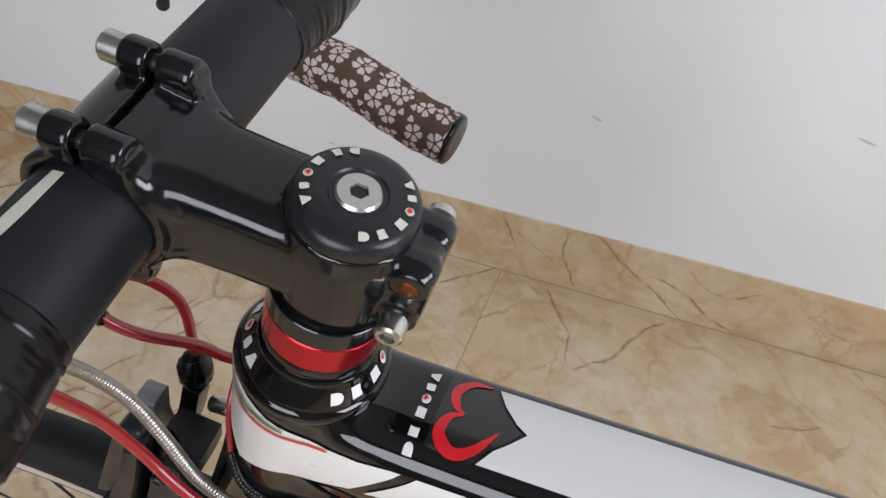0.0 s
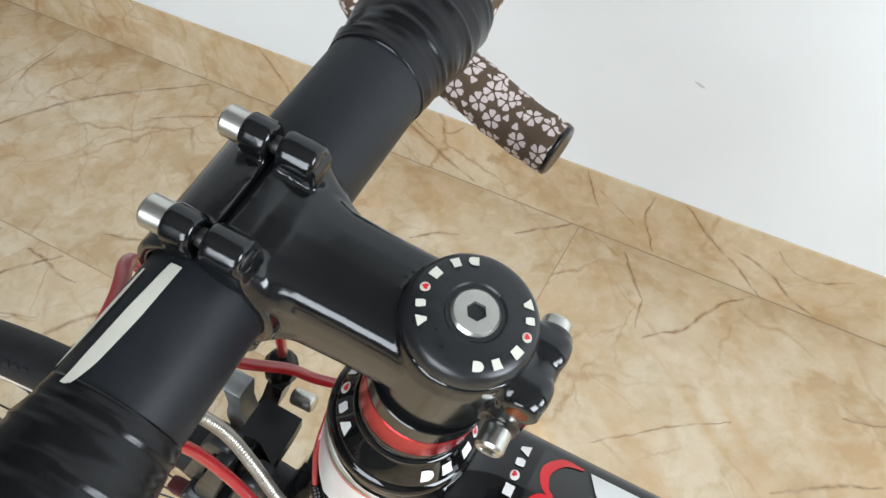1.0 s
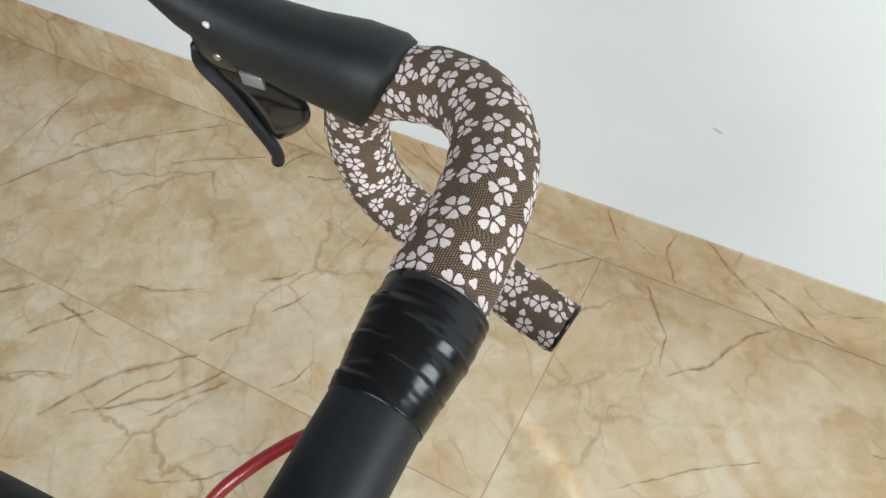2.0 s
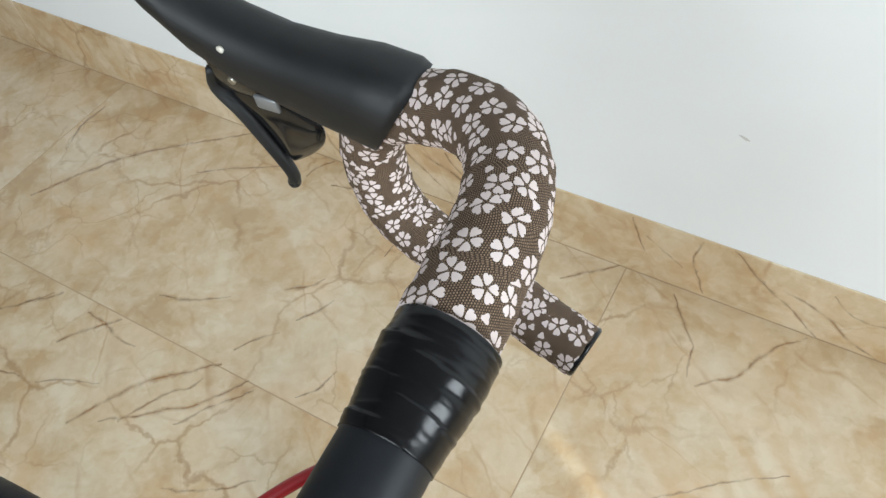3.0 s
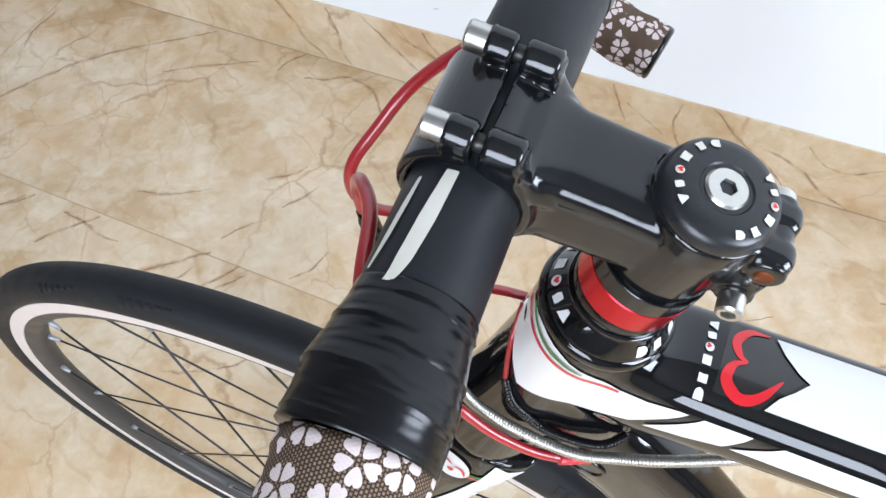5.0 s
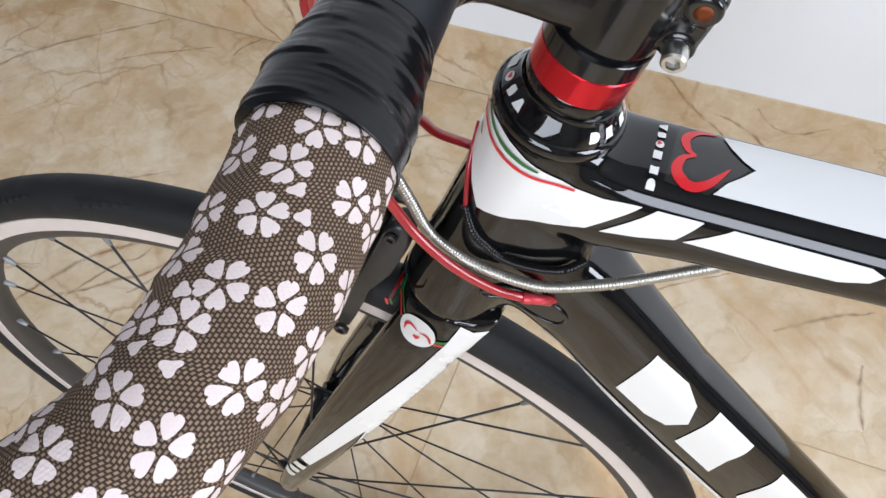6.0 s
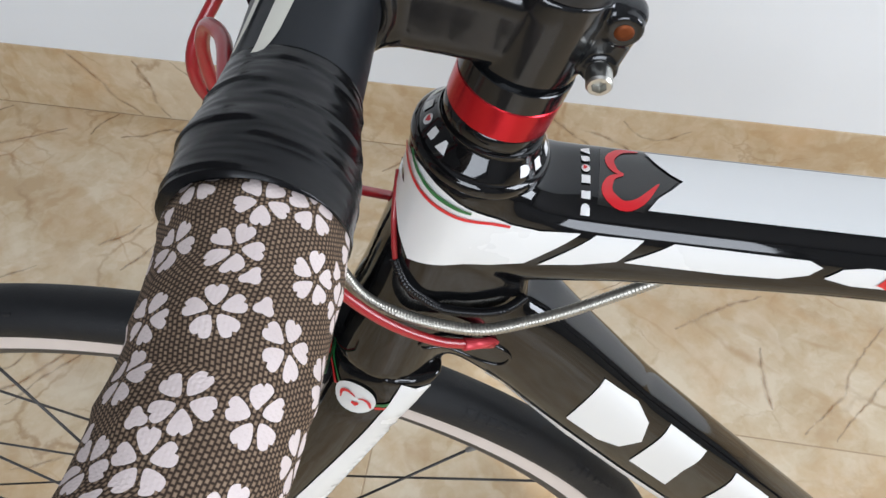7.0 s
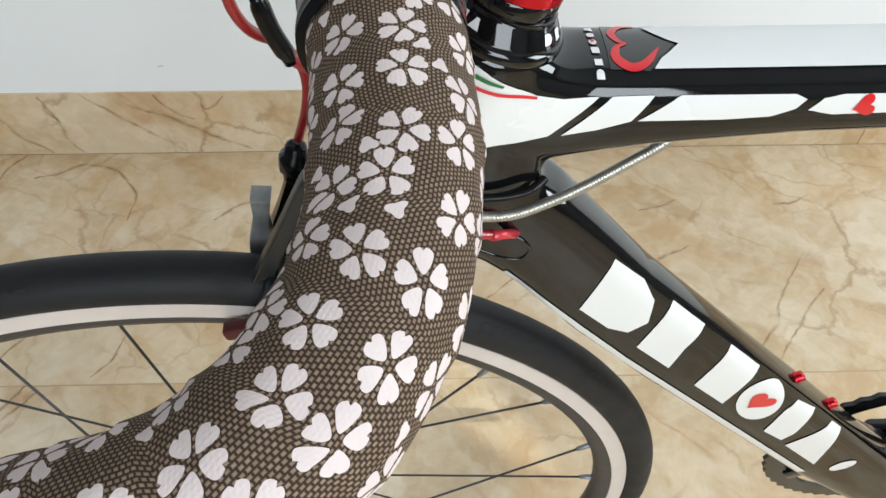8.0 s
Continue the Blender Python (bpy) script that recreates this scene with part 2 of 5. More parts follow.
    Lk(wv.outputs[0], chk.inputs["Vector"])
    dirt = N("ShaderNodeTexNoise")
    dirt.inputs["Scale"].default_value, dirt.inputs["Detail"].default_value = 60, 4
    co = N("ShaderNodeTexCoord")
    Lk(co.outputs["Object"], dirt.inputs["Vector"])
    pale = N("ShaderNodeMix")
    pale.data_type = "RGBA"
    pale.inputs[6].default_value, pale.inputs[7].default_value = (*rgb(192, 177, 174), 1), (*rgb(224, 211, 207), 1)
    Lk(dirt.outputs[0], pale.inputs[0])
    mx = N("ShaderNodeMix")
    mx.data_type = "RGBA"
    Lk(mask, mx.inputs[0])
    Lk(chk.outputs["Color"], mx.inputs[6])
    Lk(pale.outputs[2], mx.inputs[7])
    Lk(mx.outputs[2], b.inputs["Base Color"])
    bp = N("ShaderNodeBump")
    bp.inputs["Strength"].default_value, bp.inputs["Distance"].default_value = 0.25, 0.0003
    Lk(chk.outputs["Fac"], bp.inputs["Height"])
    bp.invert = True
    Lk(bp.outputs[0], b.inputs["Normal"])
    return m


MARBLE = marble_material()
GROUT = material("grout", rgb(172, 148, 117), 0.9, grain=0.15, grain_scale=90)
PLASTER = material("white_wall_paint", (0.83, 0.85, 0.86), 0.75, grain=0.03, grain_scale=6, bump=0.15, bump_scale=60)
# unseen ceiling and walls, darkened so the gloss blacks reflect less light
DULL = material("unseen_room_dark_grey", (0.2, 0.2, 0.205), 0.85, grain=0.04, grain_scale=5)
GLOSS_BLACK = material("gloss_black_lacquer", (0.004, 0.004, 0.0042), 0.05, coat=0.2, grain=0.25, grain_scale=30, spec=0.42)
STEM_BLACK = material("satin_black_paint", (0.0048, 0.0052, 0.0057), 0.15, coat=0.15, grain=0.25, grain_scale=60, spec=0.45)
MATTE_BLACK = material("matt_black_anodised", (0.0105, 0.012, 0.0145), 0.42, grain=0.2, grain_scale=200, bump=0.05, bump_scale=2500, spec=0.28)
RUBBER = material("hood_rubber", (0.008, 0.0085, 0.009), 0.5, grain=0.2, grain_scale=60, bump=0.15, bump_scale=1800, spec=0.4)
TYRE = material("tyre_rubber", (0.008, 0.0085, 0.0095), 0.6, grain=0.25, grain_scale=50, bump=0.2, bump_scale=900, spec=0.38)
VINYL = material("black_vinyl_tape", (0.004, 0.004, 0.0045), 0.24, grain=0.2, grain_scale=80, bump=0.1, bump_scale=140, spec=0.28)
WHITE = material("white_lacquer", (0.75, 0.75, 0.73), 0.25, coat=0.5, grain=0.03, grain_scale=15)
RED = material("red_lacquer", rgb(205, 25, 35), 0.3, coat=0.4)
GREEN = material("green_lacquer", rgb(20, 105, 50), 0.3, coat=0.4)
RED_METAL = material("red_anodised", rgb(196, 34, 44), 0.22, metal=0.8, grain=0.1, grain_scale=200)
CABLE_RED = material("red_cable_housing", rgb(150, 26, 32), 0.36, coat=0.5, grain=0.12, grain_scale=150)
STEEL = material("brushed_steel", (0.55, 0.54, 0.5), 0.3, metal=1.0, grain=0.15, grain_scale=300)
DARK_STEEL = material("dark_steel", (0.045, 0.042, 0.04), 0.4, metal=0.7, grain=0.2, grain_scale=300)
HOUSING = material("ribbed_steel_housing", (0.42, 0.4, 0.35), 0.38, metal=0.85, grain=0.2, grain_scale=150)
BRASS = material("rusty_nut", rgb(112, 58, 26), 0.5, metal=0.7, grain=0.3, grain_scale=600)
ALLOY = material("brake_track_alloy", (0.72, 0.66, 0.63), 0.4, metal=0.35, grain=0.08, grain_scale=80)
RIM_DARK = material("rim_dark_grey", (0.045, 0.042, 0.04), 0.45, metal=0.2, grain=0.15, grain_scale=60)
GREY_ALLOY = material("grey_cast_alloy", (0.28, 0.29, 0.3), 0.45, metal=0.6, grain=0.2, grain_scale=120)
# ferrule red lightened to salmon: the window's sheen is put into the colour
FERRULE_RED = material("sheen_lightened_red_aluminium", rgb(190, 58, 66), 0.38, metal=0.3, grain=0.1, grain_scale=200)
PAD_RED = material("dark_red_rubber", rgb(74, 16, 20), 0.6, grain=0.2, grain_scale=200)
DARK_ALLOY = material("dull_grey_alloy", (0.29, 0.3, 0.3), 0.42, metal=0.4, grain=0.45, grain_scale=150, bump=0.1, bump_scale=400)
CALIPER = material("caliper_dark", (0.021, 0.0225, 0.024), 0.38, metal=0.15, grain=0.2, grain_scale=120)
PANEL_GREY = material("dark_grey_lacquer", rgb(33, 32, 29), 0.16, coat=0.4, grain=0.1, grain_scale=20)
CAP_BLACK = material("dusty_black_plastic", (0.013, 0.0135, 0.015), 0.3, grain=0.5, grain_scale=700, bump=0.05, bump_scale=2000, spec=0.42)
TAPE = flower_tape_material()

# ---- building helpers ----


def mesh_object(name, bm, mat, smooth=True):
    me = bpy.data.meshes.new(name)
    bmesh.ops.recalc_face_normals(bm, faces=bm.faces)
    for f in bm.faces:
        f.smooth = smooth
    bm.to_mesh(me)
    bm.free()
    me.materials.append(mat)
    return new(name, me)


def put_under(ob, parent):
    ob.parent = parent
    ob.matrix_parent_inverse = parent.matrix_world.inverted()


def part(name, bm, mat, parent, label="", smooth=True, sharp=None):
    ob = mesh_object(name, bm, mat, smooth)
    if sharp:
        ob.data.set_sharp_from_angle(angle=radians(sharp))
    put_under(ob, parent)
    if label:
        tagged(ob, label)
    return ob


def box(bm, x0, x1, y0, y1, z0, z1, m=None, bevel=0.0, seg=2):
    r = bmesh.ops.create_cube(bm, size=1)
    vs = r["verts"]
    for v in vs:
        v.co = Vector(((x0 + x1) / 2 + v.co.x * (x1 - x0), (y0 + y1) / 2 + v.co.y * (y1 - y0), (z0 + z1) / 2 + v.co.z * (z1 - z0)))
    if bevel:
        es = list({e for v in vs for e in v.link_edges})
        g = bmesh.ops.bevel(bm, geom=es, offset=bevel, segments=seg, affect="EDGES", profile=0.5)
        vs = list({v for f in g["faces"] for v in f.verts} | {v for v in vs if v.is_valid})
    if m is not None:
        for v in vs:
            v.co = m @ v.co
    return vs


def rings(bm, loops, closed_ends=True, uvs=None, wrap=False):
    """Skin a list of loops of points. uvs: the same shape of (u, v), with one more column for the seam."""
    rows = [[bm.verts.new(p) for p in lp] for lp in loops]
    lay = bm.loops.layers.uv.verify() if uvs else None
    n = len(rows[0])
    pairs = list(zip(range(len(rows) - 1), range(1, len(rows))))
    if wrap:
        pairs.append((len(rows) - 1, 0))
    for i, k in pairs:
        for j in range(n):
            q = (j + 1) % n
            f = bm.faces.new((rows[i][j], rows[i][q], rows[k][q], rows[k][j]))
            if lay:
                for lp, (a, b) in zip(f.loops, ((i, j), (i, j + 1), (k, j + 1), (k, j))):
                    lp[lay].uv = uvs[a][b]
    if closed_ends and not wrap:
        bm.faces.new(rows[0])
        bm.faces.new(rows[-1][::-1])
    return rows


def lathe(bm, profile, m, segs=48):
    """Turn (radius, height) pairs round m's z axis."""
    loops = [[m @ Vector((r * math.cos(2 * math.pi * j / segs), r * math.sin(2 * math.pi * j / segs), h)) for j in range(segs)] for r, h in profile]
    rings(bm, loops)


def spline(points, step):
    """A smooth curve through the points, as evenly spaced places."""
    P = [Vector(p) for p in points]
    P = [P[0] * 2 - P[1]] + P + [P[-1] * 2 - P[-2]]
    fine = []
    for i in range(1, len(P) - 2):
        a, b, c, d = P[i - 1 : i + 3]
        for k in range(24):
            t = k / 24
            fine.append(0.5 * ((2 * b) + (c - a) * t + (2 * a - 5 * b + 4 * c - d) * t * t + (3 * b - a - 3 * c + d) * t**3))
    fine.append(P[-2])
    out, run = [fine[0]], 0.0
    for p, q in zip(fine, fine[1:]):
        run += (q - p).length
        if run >= step:
            out.append(q)
            run = 0.0
    if (out[-1] - fine[-1]).length > step * 0.3:
        out.append(fine[-1])
    else:
        out[-1] = fine[-1]
    return out


def sweep(bm, path, radius, segs=16, uv=False, side=(0, 0, 1), squash=None):
    """A round tube along path; radius is a number or a function of (share of the way, angle)."""
    up = Vector(side)
    loops, uvs, run = [], [], 0.0
    n = len(path)
    for i, p in enumerate(path):
        t = (path[min(i + 1, n - 1)] - path[max(i - 1, 0)]).normalized()
        up = (up - t * up.dot(t)).normalized()
        w = t.cross(up)
        if i:
            run += (p - path[i - 1]).length
        lp = []
        for j in range(segs):
            a = 2 * math.pi * j / segs
            r = radius(i / (n - 1), a) if callable(radius) else radius
            lp.append(p + (up * math.cos(a) + w * math.sin(a)) * r)
        loops.append(lp)
        r0 = radius(i / (n - 1), 0) if callable(radius) else radius
        uvs.append([(run, 2 * math.pi * j / segs * r0) for j in range(segs + 1)])
    rings(bm, loops, uvs=uvs if uv else None)


def loft(bm, stations, segs=32, power=2.6):
    """stations: (centre, half width across y, half height, tilt in degrees about y): rounded sections joined."""
    loops = []
    for c, w, h, tilt in stations:
        lp = []
        for j in range(segs):
            a = 2 * math.pi * j / segs
            cy, cz = math.cos(a), math.sin(a)
            y = w * math.copysign(abs(cy) ** (2 / power), cy)
            z = h * math.copysign(abs(cz) ** (2 / power), cz)
            s = radians(tilt)
            lp.append(Vector(c) + Vector((z * math.sin(s), y, z * math.cos(s))))
        loops.append(lp)
    rings(bm, loops)


# ---- the room ----
WALL_Y, SKIRT_H, TILE, TILE_X = 1.1735, 0.139, 0.8, 1.2
X0, X1, Y0 = -2.5, 2.9, -1.9
HIGH = 2.8


def slab(name, x0, x1, y0, y1, z0, z1, mat, label, category):
    bm = bmesh.new()
    box(bm, x0, x1, y0, y1, z0, z1)
    ob = mesh_object(name, bm, mat, False)
    return tagged(ob, label, category, kind="structure")


floor = slab("floor", X0, X1, Y0, WALL_Y, -0.1, -0.0004, GROUT, "floor bed with pale grout under large polished marble tiles", "floor")
wall_north = slab("wall_north", X0 - 0.15, X1 + 0.15, WALL_Y, WALL_Y + 0.15, 0, HIGH, PLASTER, "smooth white painted wall with a few small scuffs", "wall")
ceiling = slab("ceiling", X0 - 0.15, X1 + 0.15, Y0 - 0.15, WALL_Y + 0.15, HIGH, HIGH + 0.12, DULL, "plain unseen ceiling, darkened to dim reflections", "ceiling")


def holed_wall(name, horizontal, at, thick, a0, a1, b0, b1, z0, z1, label):
    """A wall along one axis with one window opening b0..b1, z0..z1."""
    bm = bmesh.new()
    for p0, p1, q0, q1 in ((a0, b0, 0, HIGH), (b1, a1, 0, HIGH), (b0, b1, 0, z0), (b0, b1, z1, HIGH)):
        if horizontal:
            box(bm, p0, p1, at, at + thick, q0, q1)
        else:
            box(bm, at, at + thick, p0, p1, q0, q1)
    bmesh.ops.remove_doubles(bm, verts=bm.verts, dist=1e-5)
    return tagged(mesh_object(name, bm, DULL, False), label, "wall", kind="structure")


# unseen walls, their grey chosen to cut bounce and reflections
holed_wall("wall_south", True, Y0 - 0.15, 0.15, X0 - 0.15, X1 + 0.15, -0.7, 1.0, 0.85, 2.5, "unseen wall with a window opening, darkened to dim reflections")
holed_wall("wall_east", False, X1, 0.15, Y0, WALL_Y, -0.75, 0.55, 0.9, 2.35, "unseen wall with a side window opening, darkened to dim reflections")
from mathutils.geometry import delaunay_2d_cdt, tessellate_polygon

# added unseen sheets outside: block the sun except through a streak-shaped gap
OUT = Y0 - 0.85
bm = bmesh.new()
SUN = (0.9, -0.35, 0.6)
EAST = X1 + 1.0
lit = [(-0.122, 0.836), (-0.106, 0.844), (-0.08, 0.833), (-0.058, 0.816), (-0.034, 0.801), (-0.01, 0.786), (0.012, 0.766), (0.034, 0.74), (0.065, 0.7), (0.11, 0.648), (0.15, 0.585), (0.165, 0.54), (0.09, 0.57), (0.032, 0.622), (0.01, 0.68), (0.004, 0.735), (-0.018, 0.769), (-0.042, 0.785), (-0.066, 0.799), (-0.094, 0.814)]
gap = []
for fx, fy in lit:
    far = (EAST - fx) / SUN[0]
    gap.append((fy + SUN[1] * far, SUN[2] * far))
rim_ = [(-7.0, -3.0), (6.0, -3.0), (6.0, 9.0), (-7.0, 9.0)]
sheets = []
for x in (EAST, EAST + 0.006):
    loops_ = [[Vector((y, z, 0)) for y, z in lp] for lp in (rim_, gap)]
    made = [bm.verts.new((x, y, z)) for y, z in rim_ + gap]
    for tri in tessellate_polygon(loops_):
        bm.faces.new([made[i] for i in tri])
    sheets.append(made[4:])
for i in range(len(gap)):
    j = (i + 1) % len(gap)
    bm.faces.new((sheets[0][i], sheets[0][j], sheets[1][j], sheets[1][i]))
box(bm, -4, EAST, OUT - 0.006, OUT, 0, 6)
tagged(mesh_object("sun_blocker", bm, PLASTER, False), "unseen sheets added to block the sun, with a gap shaping the floor streak", "wall", kind="structure")
slab("wall_west", X0 - 0.15, X0, Y0, WALL_Y, 0, HIGH, DULL, "plain unseen side wall, darkened to dim reflections", "wall")


def tile_mesh(lx, ly, lz, bevel):
    bm = bmesh.new()
    box(bm, 0, lx, 0, ly, -lz, 0, bevel=bevel, seg=1)
    me = bpy.data.meshes.new("tile")
    bm.to_mesh(me)
    bm.free()
    me.materials.append(MARBLE)
    return me


GAP = 0.0014
JX, JY = -0.113, 0.69

# ---- the bicycle: axes ----
from mathutils.bvhtree import BVHTree

CY = 0.38
TOP = Vector((0.05, CY, 0.86))
HEAD = radians(73.6)
U = Vector((math.cos(HEAD), 0, math.sin(HEAD)))
# z runs up the steering axis, x to the rear
AXIS = Matrix(((math.sin(HEAD), 0, U.x, TOP.x), (0, 1, 0, TOP.y), (-math.cos(HEAD), 0, U.z, TOP.z), (0, 0, 0, 1)))
COLUMN = Matrix.Translation(TOP) @ Matrix.Rotation(radians(2.7), 4, U) @ Matrix.Translation(-TOP)
# bar and stem hang a few degrees down to one side
CLAMP = Vector((-0.0135, CY, 0.852))
STEER = Matrix.Translation(CLAMP) @ Matrix.Rotation(radians(4.4), 4, "X") @ Matrix.Translation(-CLAMP) @ COLUMN
AXLE = Vector((-0.1512, CY, 0.331))

bicycle = new("bicycle")
bicycle.location = (-0.146, CY, 0)
bpy.context.view_layer.update()
tagged(bicycle, "black and white carbon road bicycle standing on the marble floor", "bicycle")


def steered(name, bm, mat, parent, label="", smooth=True, sharp=None, turn=STEER):
    bm.transform(turn)
    return part(name, bm, mat, parent, label, smooth, sharp)


def holder(name, parent, label=""):
    ob = new(name)
    put_under(ob, parent)
    if label:
        tagged(ob, label)
    return ob


# ---- decals: outlines laid onto a surface ----


def soft_outline(points, n=6):
    """A closed smooth outline through a few points."""
    P = [Vector(p) for p in points]
    k = len(P)
    out = []
    for i in range(k):
        a, b, c, d = P[i - 1], P[i], P[(i + 1) % k], P[(i + 2) % k]
        for j in range(n):
            t = j / n
            out.append(0.5 * ((2 * b) + (c - a) * t + (2 * a - 5 * b + 4 * c - d) * t * t + (3 * b - a - 3 * c + d) * t**3))
    return out


def straight_outline(points, step=0.004):
    P = [Vector(p) for p in points]
    out = []
    for a, b in zip(P, P[1:] + P[:1]):
        k = max(1, int((b - a).length / step))
        out += [a.lerp(b, j / k) for j in range(k)]
    return out


def decal(name, outline, lay, mat, parent, label="", step=0.004, seat=None):
    """Fill an outline in the plane with small triangles and lay each corner on a surface by lay(x, y)."""
    pts = [Vector(p) for p in outline]
    n = len(pts)
    xs, ys = [p.x for p in pts], [p.y for p in pts]
    inner = []
    x = min(xs) + step / 2
    while x < max(xs):
        y = min(ys) + step / 2
        while y < max(ys):
            inside = False
            for a, b in zip(pts, pts[1:] + pts[:1]):
                if (a.y > y) != (b.y > y) and x < (b.x - a.x) * (y - a.y) / (b.y - a.y) + a.x:
                    inside = not inside
            if inside and min((p - Vector((x, y))).length for p in pts) > step * 0.35:
                inner.append(Vector((x, y)))
            y += step
        x += step
    vs, _, fs, *_ = delaunay_2d_cdt(pts + inner, [], [list(range(n))], 1, 1e-7)
    bm = bmesh.new()
    made = [bm.verts.new(lay(v.x, v.y)) for v in vs]
    for f in fs:
        if len(set(f)) > 2:
            try:
                bm.faces.new([made[i] for i in f])
            except ValueError:
                pass
    return part(name, bm, mat, parent, label)


def glyph(kind, x, y, w, h):
    """Plain upright shapes standing in for lettering: x, y is the lower left corner."""
    s = {
        "halfround": [(0, 0), (0.55, 0), (0.85, 0.14), (1, 0.5), (0.85, 0.86), (0.55, 1), (0, 1)],
        "block": [(0, 0), (1, 0), (1, 1), (0, 1)],
        "slab": [(0, 0), (1, 0), (0.93, 0.5), (0.98, 1), (0, 1)],
        "oval": [(0.5 + 0.5 * math.cos(a * math.pi / 12), 0.5 + 0.5 * math.sin(a * math.pi / 12)) for a in range(24)],
        "lozenge": [(0.15, 0), (0.9, 0.05), (1, 0.35), (0.85, 1), (0.1, 0.95), (0, 0.65)],
        "wedge": [(0, 0), (1, 0), (0.66, 1), (0.34, 1)],
    }[kind]
    return [Vector((x + w * a, y + h * b)) for a, b in s]


def heart_outline(cx, cy, w, turn=0.0, n=28):
    out = []
    for k in range(n):
        t = 2 * math.pi * k / n
        px, py = 16 * math.sin(t) ** 3, 13 * math.cos(t) - 5 * math.cos(2 * t) - 2 * math.cos(3 * t) - math.cos(4 * t)
        px, py = px / 32 * w, py / 32 * w
        out.append(Vector((cx + px * math.cos(turn) - py * math.sin(turn), cy + px * math.sin(turn) + py * math.cos(turn))))
    return out


WORD = (("halfround", 1.0), ("slab", 0.85), (None, 0.35), ("block", 1.0), ("oval", 0.95), ("lozenge", 0.8), ("wedge", 1.05))

# ---- frame ----
bm = bmesh.new()
lathe(bm, [(0.0225, -0.0745), (0.0235, -0.078), (0.0226, -0.09), (0.0222, -0.12), (0.0236, -0.155), (0.0262, -0.185), (0.028, -0.207), (0.027, -0.2095)], AXIS, 56)
loft(bm, [((0.012, CY, 0.755), 0.019, 0.0225, 0), ((0.03, 0.381, 0.7575), 0.0224, 0.0208, 0), ((0.05, 0.382, 0.7545), 0.0224, 0.023, 0), ((0.085, 0.382, 0.7575), 0.022, 0.0192, 0),
          ((0.15, 0.382, 0.7606), 0.0215, 0.016, 0), ((0.3, 0.3815, 0.764), 0.02, 0.0143, 0), ((0.52, CY, 0.772), 0.017, 0.012, 0)], 40, 3.4)
loft(bm, [((0.0, CY, 0.716), 0.018, 0.03, 46), ((0.022, 0.3815, 0.702), 0.0195, 0.0305, 45), ((0.0445, 0.3812, 0.6845), 0.0178, 0.0284, 45), ((0.0635, 0.3803, 0.6652), 0.016, 0.027, 45), ((0.0965, 0.3798, 0.625), 0.0154, 0.0285, 45),
          ((0.147, 0.3797, 0.5725), 0.0152, 0.0299, 45), ((0.197, 0.3797, 0.5225), 0.0152, 0.0299, 45), ((0.297, 0.3797, 0.4225), 0.0155, 0.0297, 45), ((0.38, 0.38, 0.348), 0.018, 0.026, 45), ((0.402, CY, 0.332), 0.026, 0.022, 45)], 48, 4.2)
# web that rounds off the corner between the two tubes
loft(bm, [((0.012, CY, 0.728), 0.0215, 0.04, 0), ((0.03, CY, 0.726), 0.0208, 0.036, 0), ((0.042, 0.381, 0.727), 0.0192, 0.026, 0), ((0.05, 0.381, 0.7285), 0.0155, 0.013, 0)], 28, 3.0)
# shoulder that falls from the headset to the top tube
loft(bm, [((0.022, CY, 0.775), 0.021, 0.0125, 0), ((0.045, CY, 0.771), 0.0205, 0.0105, 0), ((0.062, 0.381, 0.768), 0.0195, 0.0085, 0)], 28, 2.6)
# seat tube and bottom bracket shell
loft(bm, [((0.402, CY, 0.33), 0.017, 0.019, 90), ((0.47, CY, 0.56), 0.016, 0.017, 90), ((0.53, CY, 0.80), 0.0155, 0.0155, 90)], 24, 2.2)
lathe(bm, [(0.021, -0.034), (0.023, -0.032), (0.023, 0.032), (0.021, 0.034)], Matrix.Translation((0.402, CY, 0.332)) @ Matrix.Rotation(radians(90), 4, "X"), 32)
frame_body = part("frame_body", bm, GLOSS_BLACK, bicycle, "gloss black carbon frame tubes")
rm = frame_body.modifiers.new("blend", "REMESH")
rm.mode, rm.voxel_size, rm.use_smooth_shade = "VOXEL", 0.0021, True
sm = frame_body.modifiers.new("ease", "SMOOTH")
sm.factor, sm.iterations = 0.6, 20
bpy.context.view_layer.update()
SKIN = BVHTree.FromObject(frame_body, bpy.context.evaluated_depsgraph_get())


def on_side(x, z, lift=0.0005):
    for k in range(30):
        hit, no, *_ = SKIN.ray_cast(Vector((x + 0.0006 * k, 0.0, z)), Vector((0, 1, 0)))
        if hit is not None and hit.y < CY + 0.001:
            return hit + no * lift
    return Vector((x, CY - 0.02, z))


def on_top(x, y, lift=0.0005):
    y = 0.3822 + (y - 0.37625) * 0.937
    hit, no, *_ = SKIN.ray_cast(Vector((x, y, 1.5)), Vector((0, 0, -1)))
    return Vector((x, y, 0.78)) if hit is None else hit + no * lift


# white panel on the top tube with its heart-shaped end
decal("white_panel", straight_outline([(0.085, 0.3905), (0.0885, 0.3845), (0.0935, 0.3792), (0.0975, 0.3765), (0.0935, 0.3715), (0.0895, 0.3675), (0.086, 0.362), (0.12, 0.3622), (0.2, 0.3625), (0.42, 0.3635), (0.42, 0.3905), (0.2, 0.3908)]),
      lambda x, y: on_top(x, y, 0.0007), WHITE, frame_body, "gloss white panel with a pointed end", 0.0035)
